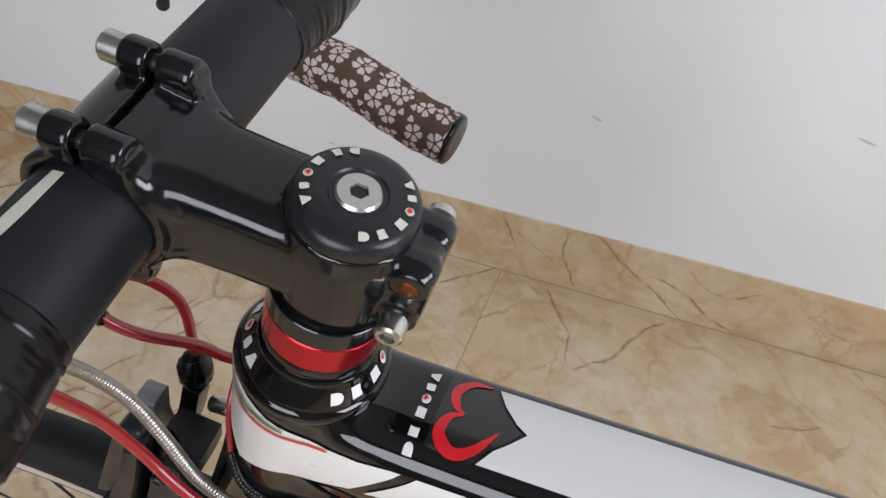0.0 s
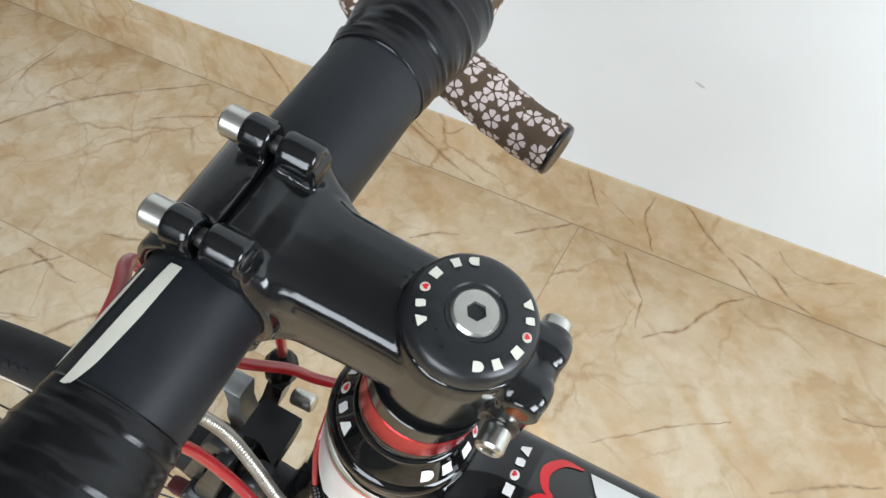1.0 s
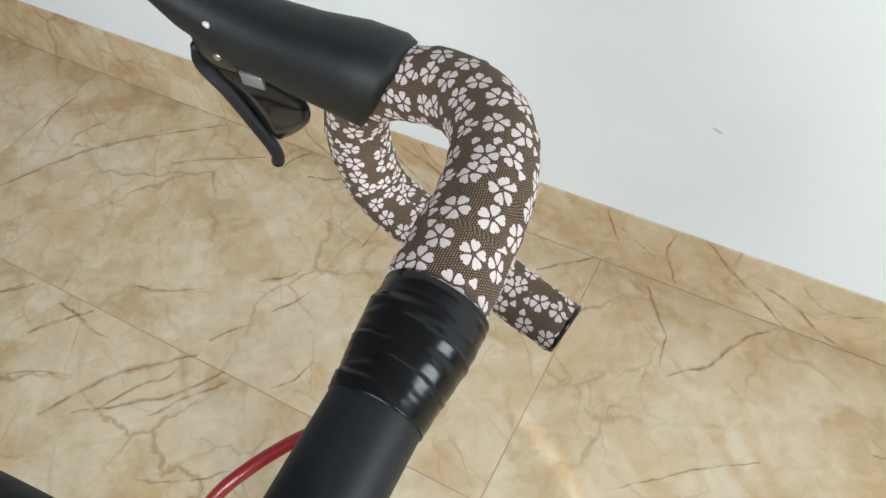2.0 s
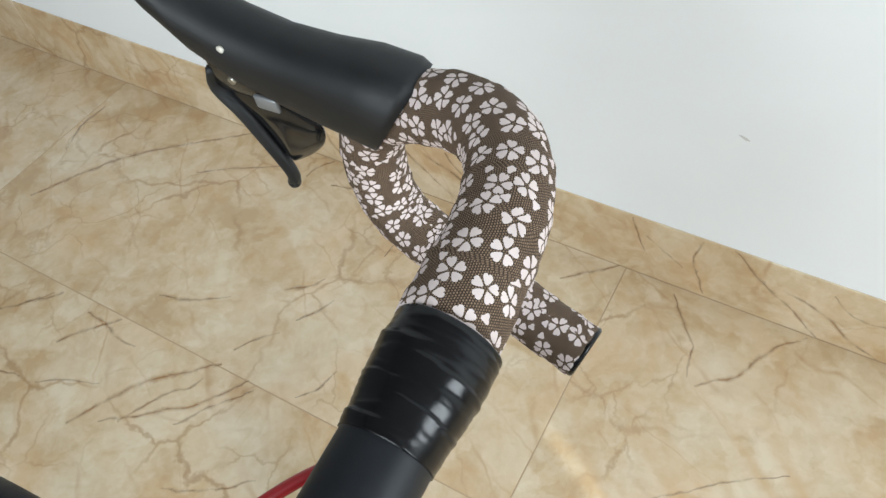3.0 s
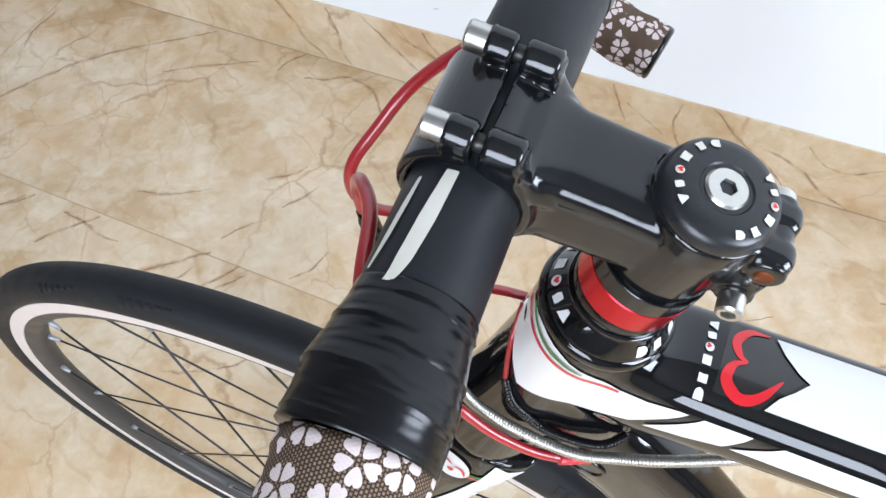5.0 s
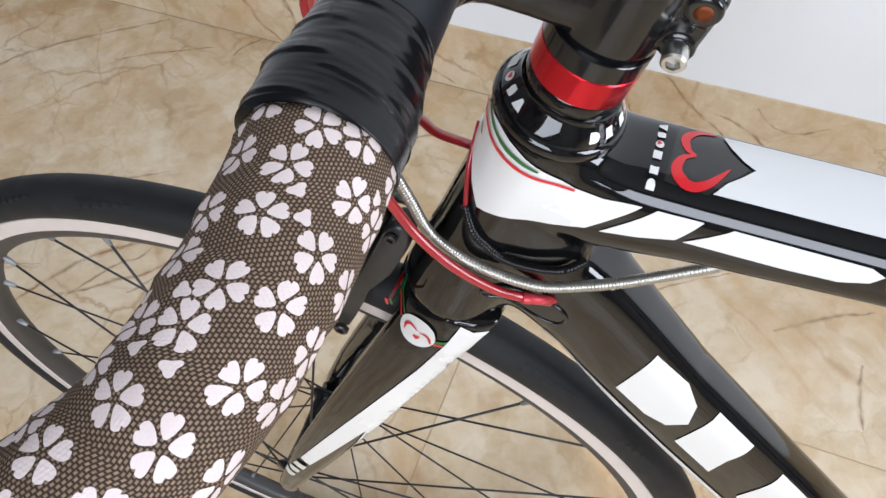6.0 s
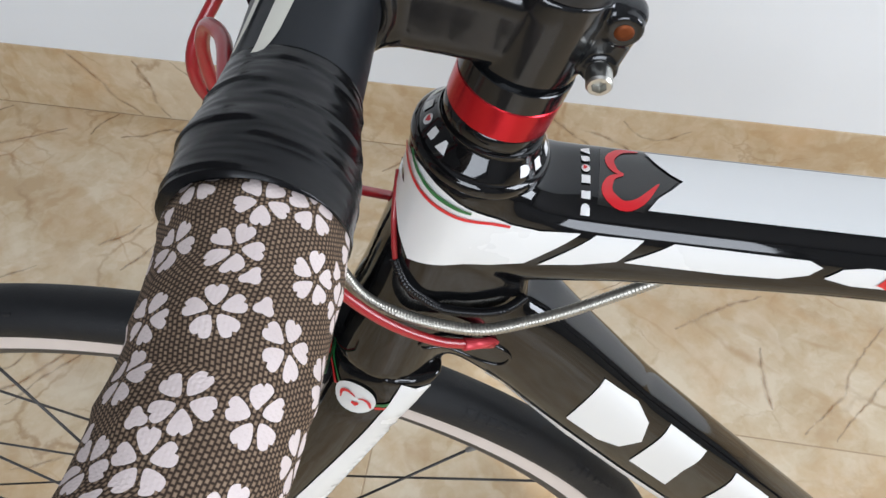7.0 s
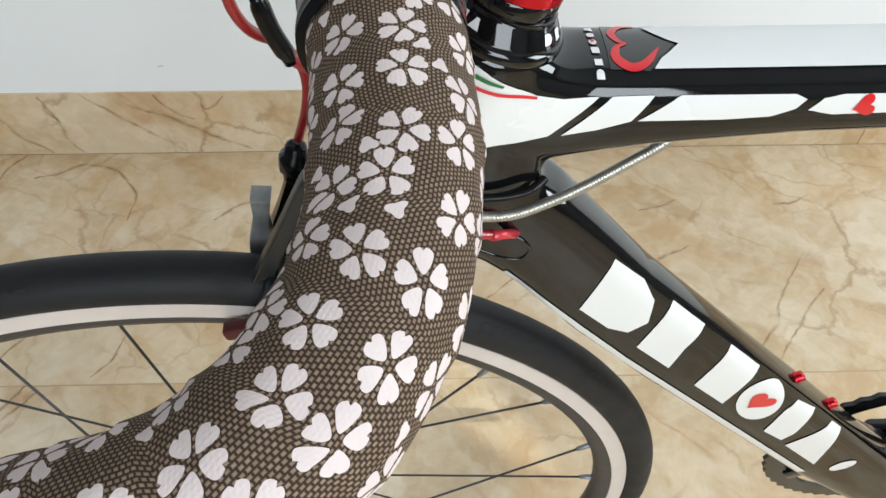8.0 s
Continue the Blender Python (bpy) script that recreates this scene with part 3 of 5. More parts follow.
decal("grey_field", straight_outline([(0.0695, 0.392), (0.0838, 0.3905), (0.0873, 0.3845), (0.0923, 0.3792), (0.096, 0.3765), (0.0923, 0.3715), (0.0883, 0.3675), (0.0845, 0.3612), (0.0695, 0.362)]),
      lambda x, y: on_top(x, y, 0.0003), PANEL_GREY, frame_body, "dark grey field behind the red heart mark")


def stroke(points, widths, n=8):
    """The outline of a brush stroke along a curve."""
    c = spline([(x, y, 0) for x, y in points], 0.0012)
    left, right = [], []
    for i, p in enumerate(c):
        t = (c[min(i + 1, len(c) - 1)] - c[max(i - 1, 0)]).normalized()
        s = i / (len(c) - 1) * (len(widths) - 1)
        k = min(int(s), len(widths) - 2)
        w = widths[k] + (widths[k + 1] - widths[k]) * (s - k)
        left.append(Vector((p.x - t.y * w, p.y + t.x * w)))
        right.append(Vector((p.x + t.y * w, p.y - t.x * w)))
    return left + right[::-1]


decal("heart_mark", stroke([(0.0828, 0.3905), (0.0765, 0.3895), (0.0728, 0.384), (0.0745, 0.3785), (0.0775, 0.3765)], [0.0003, 0.0013, 0.0017, 0.0014, 0.0006]), lambda x, y: on_top(x, y, 0.0006), RED, frame_body, "red upper curl of a heart mark", 0.002)
decal("heart_mark", stroke([(0.0775, 0.3765), (0.0735, 0.374), (0.0725, 0.3675), (0.0775, 0.3628), (0.0835, 0.3652), (0.0895, 0.374)], [0.0005, 0.0016, 0.0021, 0.0019, 0.0013, 0.0002]), lambda x, y: on_top(x, y, 0.0006), RED, frame_body, "red lower curl of a heart mark", 0.002)
# small row of pale marks across the tube
y = 0.358
for kind, wide in WORD:
    w = 0.0055 * wide
    if kind:
        g = [Vector((0.0672 - p.y - (p.x - 0.36) * 0.05, p.x)) for p in glyph(kind, y, 0.0, w * 0.7, 0.003)]
        decal("pale_mark", straight_outline(g, 0.002), lambda a, b: on_top(a, b, 0.0006), WHITE, frame_body, "", 0.002)
        if kind == "oval":
            decal("red_heart", heart_outline(0.0646, y + w * 0.4, 0.002, radians(90)), lambda a, b: on_top(a, b, 0.0009), RED, frame_body, "", 0.002)
    y += w

# white side panels of the head tube and the top tube
decal("side_panel", straight_outline([(0.0025, 0.783), (0.0008, 0.769), (0.003, 0.755), (0.0065, 0.7455), (0.02, 0.7465), (0.036, 0.749), (0.048, 0.752), (0.0655, 0.769), (0.052, 0.769), (0.042, 0.7713), (0.034, 0.7755), (0.028, 0.7795), (0.021, 0.7845), (0.015, 0.788), (0.01, 0.7895), (0.005, 0.788)], 0.003),
      on_side, WHITE, frame_body, "gloss white side panel on the head tube", 0.003)
decal("side_panel", straight_outline([(0.053, 0.752), (0.0705, 0.769), (0.0862, 0.7692), (0.079, 0.7585), (0.0665, 0.7545)], 0.003), on_side, WHITE, frame_body, "", 0.003)
decal("side_panel", straight_outline([(0.0815, 0.7585), (0.096, 0.7692), (0.139, 0.7692), (0.1437, 0.7672), (0.1405, 0.7632), (0.132, 0.7598), (0.115, 0.7587)], 0.003), on_side, WHITE, frame_body, "", 0.003)
decal("side_panel", straight_outline([(0.1455, 0.7625), (0.15, 0.7675), (0.157, 0.769), (0.22, 0.7695), (0.235, 0.767), (0.225, 0.7622), (0.155, 0.7603)], 0.003), on_side, WHITE, frame_body, "", 0.003)
decal("red_heart", heart_outline(0.1665, 0.7642, 0.0095, radians(-70)), lambda a, b: on_side(a, b, 0.0009), RED, frame_body, "", 0.002)
decal("red_line", stroke([(0.0055, 0.789), (0.0075, 0.785), (0.012, 0.7805), (0.02, 0.7765), (0.03, 0.773), (0.042, 0.7705)], [0.0007, 0.0008, 0.0008, 0.0008, 0.0008, 0.0006]), lambda a, b: on_side(a, b, 0.0009), RED, frame_body, "thin red line", 0.002)
decal("green_line", stroke([(0.0085, 0.791), (0.0105, 0.788), (0.016, 0.7835), (0.022, 0.7805), (0.029, 0.7775)], [0.0005, 0.0007, 0.0009, 0.0009, 0.0006]), lambda a, b: on_side(a, b, 0.0011), GREEN, frame_body, "thin green line", 0.002)

# big white shapes along the down tube
along, across = Vector((0.7071, -0.7071)), Vector((0.7071, 0.7071))
origin = Vector((0.079, 0.631))
decal("white_edge", straight_outline([origin + along * a + across * b for a, b in ((-0.05, -0.0095), (-0.02, -0.013), (0.06, -0.0172), (0.29, -0.0172), (0.29, -0.0115), (0.06, -0.0122), (-0.02, -0.009), (-0.05, -0.0065))], 0.005), lambda a, b: on_side(a, b, 0.0007), WHITE, frame_body, "thin white line along the lower edge", 0.002)
# the shapes lean back towards the head tube
for kind, start, wide in (("halfround", 0.0, 0.046), ("slab", 0.0525, 0.033), ("block", 0.114, 0.034), ("oval", 0.1525, 0.04), ("lozenge", 0.1985, 0.03), ("wedge", 0.2345, 0.046)):
    g = [origin + along * (p.x - 0.52 * p.y) + across * p.y for p in glyph(kind, start, -0.0015, wide, 0.0352)]
    decal("white_mark", straight_outline(g, 0.004), lambda a, b: on_side(a, b, 0.0006), WHITE, frame_body, "bold white shape on the down tube", 0.003)
    if kind == "oval":
        c = origin + along * (start + wide / 2 - 0.52 * 0.0165) + across * 0.0165
        decal("red_heart", heart_outline(c.x, c.y, 0.02, radians(-40)), lambda a, b: on_side(a, b, 0.001), RED, frame_body, "red heart in the white oval", 0.003)
g = [origin + along * (0.2995 + 0.006 * math.cos(a * 0.5)) + across * (0.012 + 0.010 * math.sin(a * 0.5)) for a in range(12)]
decal("white_mark", g, lambda a, b: on_side(a, b, 0.0006), WHITE, frame_body, "", 0.004)
for s in (0.1825, 0.2325):
    p = origin + along * s + across * 0.0372
    bm = bmesh.new()
    mt = Matrix.Translation((p.x, 0.3797, p.y)) @ Matrix.Rotation(radians(45), 4, "Y")
    lathe(bm, [(0.0048, -0.006), (0.0048, -0.001), (0.0036, 0.0), (0.0036, 0.003), (0.003, 0.0038), (0.0016, 0.0038), (0.0014, 0.002)], mt, 16)
    part("bottle_bolt", bm, RED_METAL, frame_body, "red anodised bottle cage bolt")
# cable port on the side of the down tube
PORT = soft_outline([(0.014, 0.6945), (0.03, 0.6915), (0.042, 0.6875), (0.048, 0.6795), (0.0445, 0.6725), (0.035, 0.6735), (0.0225, 0.681), (0.0105, 0.6885)])
decal("cable_port", PORT, lambda a, b: on_side(a, b, 0.0004), STEM_BLACK, frame_body, "black cable port", 0.003)
bm = bmesh.new()
lip = [on_side(q.x, q.y, 0.0004) for q in PORT]
sweep(bm, lip + lip[:1], 0.0008, 8)
part("port_lip", bm, GLOSS_BLACK, frame_body, "gloss black lip round the cable port")

# ---- headset, spacers, stem ----


def turned(name, profile, mat, parent, label="", segs=56, m=AXIS, turn=COLUMN):
    bm = bmesh.new()
    lathe(bm, profile, m, segs)
    return steered(name, bm, mat, parent, label, sharp=40, turn=turn)


headset = turned("headset_cover", [(0.014, -0.0762), (0.0238, -0.0762), (0.0242, -0.0752), (0.024, -0.0728), (0.0228, -0.0715), (0.0222, -0.0712), (0.0219, -0.0702), (0.0182, -0.0648), (0.0178, -0.064), (0.0178, -0.0632), (0.0172, -0.0628), (0.014, -0.0628)], GLOSS_BLACK, bicycle, "gloss black conical headset cover with pale marks")
turned("spacer", [(0.014, -0.0632), (0.0169, -0.0632), (0.0172, -0.0628), (0.0172, -0.0572), (0.0169, -0.0568), (0.014, -0.0568)], GLOSS_BLACK, bicycle, "glossy black headset spacer")
turned("spacer", [(0.014, -0.0568), (0.017, -0.0568), (0.01735, -0.0564), (0.01735, -0.0456), (0.017, -0.0452), (0.014, -0.0452)], RED_METAL, bicycle, "red anodised headset spacer")
turned("spacer", [(0.014, -0.0452), (0.017, -0.0452), (0.0173, -0.0449), (0.0173, -0.0379), (0.017, -0.0376), (0.014, -0.0376)], STEM_BLACK, bicycle, "black headset spacer")


def cone_lay(r0, h0, r1, h1, turn=COLUMN):
    """Lay (angle in radians, 0..1 up the slope) on a cone about the steering axis."""
    def lay(a, s):
        r, h = r0 + (r1 - r0) * s, h0 + (h1 - h0) * s
        n = Vector((math.cos(a), math.sin(a), 0.9)).normalized() * 0.0003
        return turn @ AXIS @ (Vector((r * math.cos(a), r * math.sin(a), h)) + n)
    return lay


def ring_of_marks(starts, lay, pitch, parent, mat, fill=0.62, low=0.06):
    for a0 in starts:
        a = a0
        for kind, wide in WORD:
            w = pitch * wide
            if kind:
                g = glyph(kind, a, low, w * fill, 1 - 2 * low)
                decal("pale_mark", straight_outline(g, 0.1), lay, mat, parent, "", 0.12)
                if kind == "oval":
                    c = [Vector((a + w * fill / 2 + p.x * w * fill * 0.62, 0.5 + p.y * 0.55)) for p in heart_outline(0, 0, 1.0)]
                    decal("red_heart", c, lambda q, s: lay(q, s) + U * 0.0003, RED, parent, "", 0.2)
            a += w
    return


IVORY = material("ivory_print", (0.62, 0.6, 0.52), 0.45, grain=0.05, grain_scale=300)
ring_of_marks([radians(-54), radians(129)], cone_lay(0.0216, -0.0698, 0.0188, -0.0656), radians(18.8), headset, WHITE, 0.6, 0.1)

# stem: built along its own axis, x to the rear
BAR = Vector((-0.0135, CY, 0.852))
STEM_AXIS = (TOP + U * -0.021 - BAR).normalized()
STEM = Matrix(((STEM_AXIS.x, 0, -STEM_AXIS.z, BAR.x), (0, 1, 0, BAR.y), (STEM_AXIS.z, 0, STEM_AXIS.x, BAR.z), (0, 0, 0, 1)))
LONG = (TOP + U * -0.021 - BAR).length

bm = bmesh.new()
lathe(bm, [(0.0142, -0.0376), (0.0168, -0.0376), (0.0174, -0.037), (0.0176, -0.034), (0.0174, -0.012), (0.0168, -0.007), (0.0164, -0.0062), (0.012, -0.0062)], AXIS, 56)
# body from steerer to bar
sec = [(0.0085, 0.0194, 0.0178), (0.0132, 0.0192, 0.0172), (0.0148, 0.0182, 0.0166), (0.018, 0.0164, 0.0158), (0.0225, 0.0152, 0.0151), (0.034, 0.0148, 0.0146), (0.046, 0.0148, 0.0143), (LONG - 0.004, 0.0154, 0.0142)]
loops = []
for x, w, h in sec:
    lp = []
    for j in range(48):
        a = 2 * math.pi * j / 48
        c, s = math.cos(a), math.sin(a)
        lp.append(STEM @ Vector((x, -0.0006 + w * math.copysign(abs(c) ** 0.4, c), h * math.copysign(abs(s) ** 0.4, s))))
    loops.append(lp)
rings(bm, loops)
# rear half of the bar clamp
def half_clamp(bm, front):
    prof = []
    a0, a1 = (93, 267) if front else (-86, 86)
    for k in range(25):
        a = radians(a0 + (a1 - a0) * k / 24)
        prof.append(a)
    out, inn = [], []
    for y in (-0.0198, -0.0188, 0.0188, 0.0198):
        ro = 0.0193 if abs(y) < 0.0195 else 0.0186
        out.append([STEM @ Vector((ro * math.cos(a), y, ro * math.sin(a))) for a in prof])
        inn.append([STEM @ Vector((0.0161 * math.cos(a), y, 0.0161 * math.sin(a))) for a in prof])
    rings(bm, [o + i[::-1] for o, i in zip(out, inn)])


def rod(bm, y, z, x0, x1, r, segs=20, ease=0.0008):
    m = STEM @ Matrix.Translation((0, y, z)) @ Matrix.Rotation(radians(90), 4, "Y")
    lathe(bm, [(r * 0.6, x0), (r - ease, x0), (r, x0 + ease), (r, x1 - ease), (r - ease, x1), (r * 0.6, x1)], m, segs)


half_clamp(bm, False)
EAR_Y, EAR_Z = 0.0151, 0.0212
for y in (-EAR_Y, EAR_Y):
    for z in (-EAR_Z, EAR_Z):
        rod(bm, y, z, 0.0012, 0.0114, 0.0052)
        box(bm, 0.0015, 0.0125, y - 0.0046, y + 0.0046, *sorted((z * 0.62, z + math.copysign(0.001, z))), m=STEM, bevel=0.001)
        # shoulder that runs from the ear into the body
        lp = []
        for x, w, h, yy, zz in ((0.004, 0.0052, 0.006, y, z * 0.72), (0.0124, 0.0048, 0.0055, y, z * 0.62), (0.0155, 0.004, 0.0047, y * 0.97, z * 0.49), (0.0195, 0.0031, 0.0037, y * 0.93, z * 0.38), (0.0245, 0.0018, 0.0026, y * 0.9, z * 0.3)):
            lp.append([STEM @ Vector((x, yy + w * math.cos(2 * math.pi * j / 16), zz + h * math.sin(2 * math.pi * j / 16))) for j in range(16)])
        rings(bm, lp)
# pinch lugs behind the steerer
box(bm, 0.011, 0.0252, -0.0108, -0.0009, -0.0328, -0.0062, m=AXIS, bevel=0.0035, seg=3)
box(bm, 0.011, 0.0252, 0.0009, 0.0108, -0.0328, -0.0062, m=AXIS, bevel=0.0035, seg=3)
for h, side in ((-0.0122, 1), (-0.0272, -1)):
    m = AXIS @ Matrix.Translation((0.0195, 0, h)) @ Matrix.Rotation(radians(90), 4, "X")
    lathe(bm, [(0.003, -0.0118), (0.0046, -0.0118), (0.0054, -0.011), (0.0054, 0.011), (0.0046, 0.0118), (0.003, 0.0118)], m, 20)
stem = steered("stem", bm, STEM_BLACK, bicycle, "short glossy black road stem", sharp=50)
bv = stem.modifiers.new("blend", "REMESH")
bv.mode, bv.voxel_size, bv.use_smooth_shade = "VOXEL", 0.0007, True
sv = stem.modifiers.new("ease", "SMOOTH")
sv.factor, sv.iterations = 0.5, 3

bm = bmesh.new()
half_clamp(bm, True)
for y in (-EAR_Y, EAR_Y):
    for z in (-EAR_Z, EAR_Z):
        out_ = -0.0092 if z > 0 else -0.0062
        rod(bm, y, z, out_, -0.0012, 0.0051)
        box(bm, out_ + 0.0004, -0.0018, y - 0.0046, y + 0.0046, *sorted((z * 0.62, z)), m=STEM, bevel=0.001)
faceplate = steered("faceplate", bm, STEM_BLACK, stem, "black stem faceplate", sharp=45)
fv = faceplate.modifiers.new("blend", "REMESH")
fv.mode, fv.voxel_size, fv.use_smooth_shade = "VOXEL", 0.0006, True
fs = faceplate.modifiers.new("ease", "SMOOTH")
fs.factor, fs.iterations = 0.5, 4


def cap_screw(m, r, length, parent, label="silver hexagon socket bolt", mat=None, socket=0.58):
    """A socket-head bolt: head from 0 to length along m's z, with a hexagonal socket in its end."""
    bm = bmesh.new()
    n = 36
    loops = []
    for rr, h in ((r * 0.5, 0.0), (r, 0.0), (r, length - 0.0007), (r - 0.0006, length)):
        loops.append([m @ Vector((rr * math.cos(2 * math.pi * j / n), rr * math.sin(2 * math.pi * j / n), h)) for j in range(n)])
    def hexa(rad, h):
        lp = []
        for j in range(n):
            a = 2 * math.pi * j / n
            q = (a % (math.pi / 3)) - math.pi / 6
            lp.append(m @ Vector((rad * math.cos(math.pi / 6) / math.cos(q) * math.cos(a), rad * math.cos(math.pi / 6) / math.cos(q) * math.sin(a), h)))
        return lp
    loops += [hexa(r * socket * 1.06, length), hexa(r * socket, length - 0.0004), hexa(r * socket, length - 0.0025)]
    rings(bm, loops)
    return steered("bolt", bm, mat or STEEL, parent, label, sharp=35)


for y in (-EAR_Y, EAR_Y):
    for z in (-EAR_Z, EAR_Z):
        m = STEM @ Matrix.Translation((-0.009 if z > 0 else -0.006, y, z)) @ Matrix.Rotation(radians(-90), 4, "Y")
        cap_screw(m, 0.0042, 0.006 if z > 0 else 0.003, stem)
        bm = bmesh.new()
        rod(bm, y, z, -0.002, 0.002, 0.0024, 14, 0.0002)
        steered("bolt_shank", bm, DARK_STEEL, stem)
        bm = bmesh.new()
        rod(bm, y, z, 0.01, 0.01165, 0.0029, 18, 0.0003)
        steered("thread_end", bm, DARK_STEEL, stem, "dark threaded hole behind the bolt")
for h, side in ((-0.0122, 1), (-0.0272, -1)):
    m = AXIS @ Matrix.Translation((0.0195, side * 0.0114, h)) @ Matrix.Rotation(radians(-90 * side), 4, "X")
    cap_screw(m, 0.0038, 0.0036 if side > 0 else 0.0062, stem)
    bm = bmesh.new()
    m = AXIS @ Matrix.Translation((0.0195, -side * 0.0114, h)) @ Matrix.Rotation(radians(90), 4, "X")
    lathe(bm, [(0.001, -0.0005), (0.0026, -0.0005), (0.0027, 0.0005), (0.001, 0.0005)], m, 18)
    steered("nut", bm, BRASS, stem, "rusty brown threaded nut")

top_cap = turned("top_cap", [(0.0155, -0.0064), (0.0163, -0.006), (0.0164, -0.0045), (0.0157, -0.0024), (0.0145, -0.0012), (0.012, -0.0006), (0.0075, -0.0004), (0.007, -0.0009), (0.002, -0.0009)], CAP_BLACK, bicycle, "round black top cap ringed with pale marks", turn=STEER)
m = AXIS @ Matrix.Translation((0, 0, -0.003))
cap_screw(m, 0.0059, 0.0031, top_cap, "pale steel top cap bolt with a hexagonal socket", STEEL, 0.4)
ring_of_marks([radians(-68), radians(112)], cone_lay(0.0141, -0.00085, 0.0109, -0.0003, STEER), radians(20.5), top_cap, IVORY, 0.56, 0.13)

# ---- handlebar ----


def mirrored(points, side):
    return [(x, CY + side * y, z) for x, y, z in points]


TAPE_FROM = {1: 0.1015, -1: 0.088}
VINYL_FROM = {1: 0.0625, -1: 0.0525}
# centre line of one half, sideways distance from the middle: flats, bend, ramp, hook, drop
LATERAL = {1: 0.207, -1: 0.194}
REACH = {1: 0.98, -1: 1.0}
SWING = {1: -0.0055, -1: 0.0058}


def half_line(side):
    b = LATERAL[side]
    k = 0.003
    bend = [(-0.0125 + k, b - 0.078, 0.852), (-0.013 + k, b - 0.055, 0.851), (-0.0175 + k, b - 0.034, 0.849), (-0.0285 + k, b - 0.0165, 0.846), (-0.0455 + k / 2, b - 0.0045, 0.8415), (-0.0645, b, 0.836)]
    if side < 0:
        k = 0.0015
        bend = [(-0.0123, b - 0.082, 0.852), (-0.0147, b - 0.058, 0.852), (-0.0205, b - 0.036, 0.8512), (-0.0325, b - 0.017, 0.8497), (-0.048, b - 0.0045, 0.847), (-0.066, b, 0.8425)]
    hook = [(-0.084, b, 0.835), (-0.098, b, 0.82), (-0.103, b, 0.798), (-0.095, b - 0.002, 0.774), (-0.072, b - 0.006, 0.756), (-0.041, b - 0.013, 0.742), (-0.009, b - 0.019, 0.732), (0.0175, b - 0.024, 0.727)]
    if side > 0:
        hook = [(-0.087, b, 0.828), (-0.1015, b, 0.812), (-0.1075, b, 0.782), (-0.1015, b - 0.002, 0.752), (-0.078, b - 0.007, 0.7375), (-0.042, b - 0.015, 0.733), (-0.009, b - 0.0225, 0.7215), (0.0175, b - 0.0275, 0.7155)]
    else:
        hook = hook[:-3] + [(-0.041, b - 0.013, 0.733), (-0.012, b - 0.019, 0.722), (0.006, b - 0.023, 0.716)]
    line = bend + hook
    line = [(-0.0135 + (x + 0.0135) * (REACH[side] if x < -0.0135 else 1) + SWING[side] * min(max((y - 0.08) / 0.1, 0), 1), y, z) for x, y, z in line]
    return [(-0.0135, 0.0, 0.852), (-0.0135 + k * 0.5, 0.055, 0.852)] + line


bm = bmesh.new()
sweep(bm, [Vector((-0.0135 + (0.003 if k > 0 else 0.0015) * abs(k) / 28, CY + k * 0.004, 0.852)) for k in range(-28, 29)], lambda s, a: 0.0159 - 0.0026 * max(0.0, (abs(s - 0.5) * 2 - 0.62)) / 0.38, 40, side=(0, 0, 1))
handlebar = steered("handlebar", bm, MATTE_BLACK, bicycle, "matt black alloy drop handlebar")


def arc_from(path, side, start):
    return [p for p in path if (p.y - CY) * side >= start]


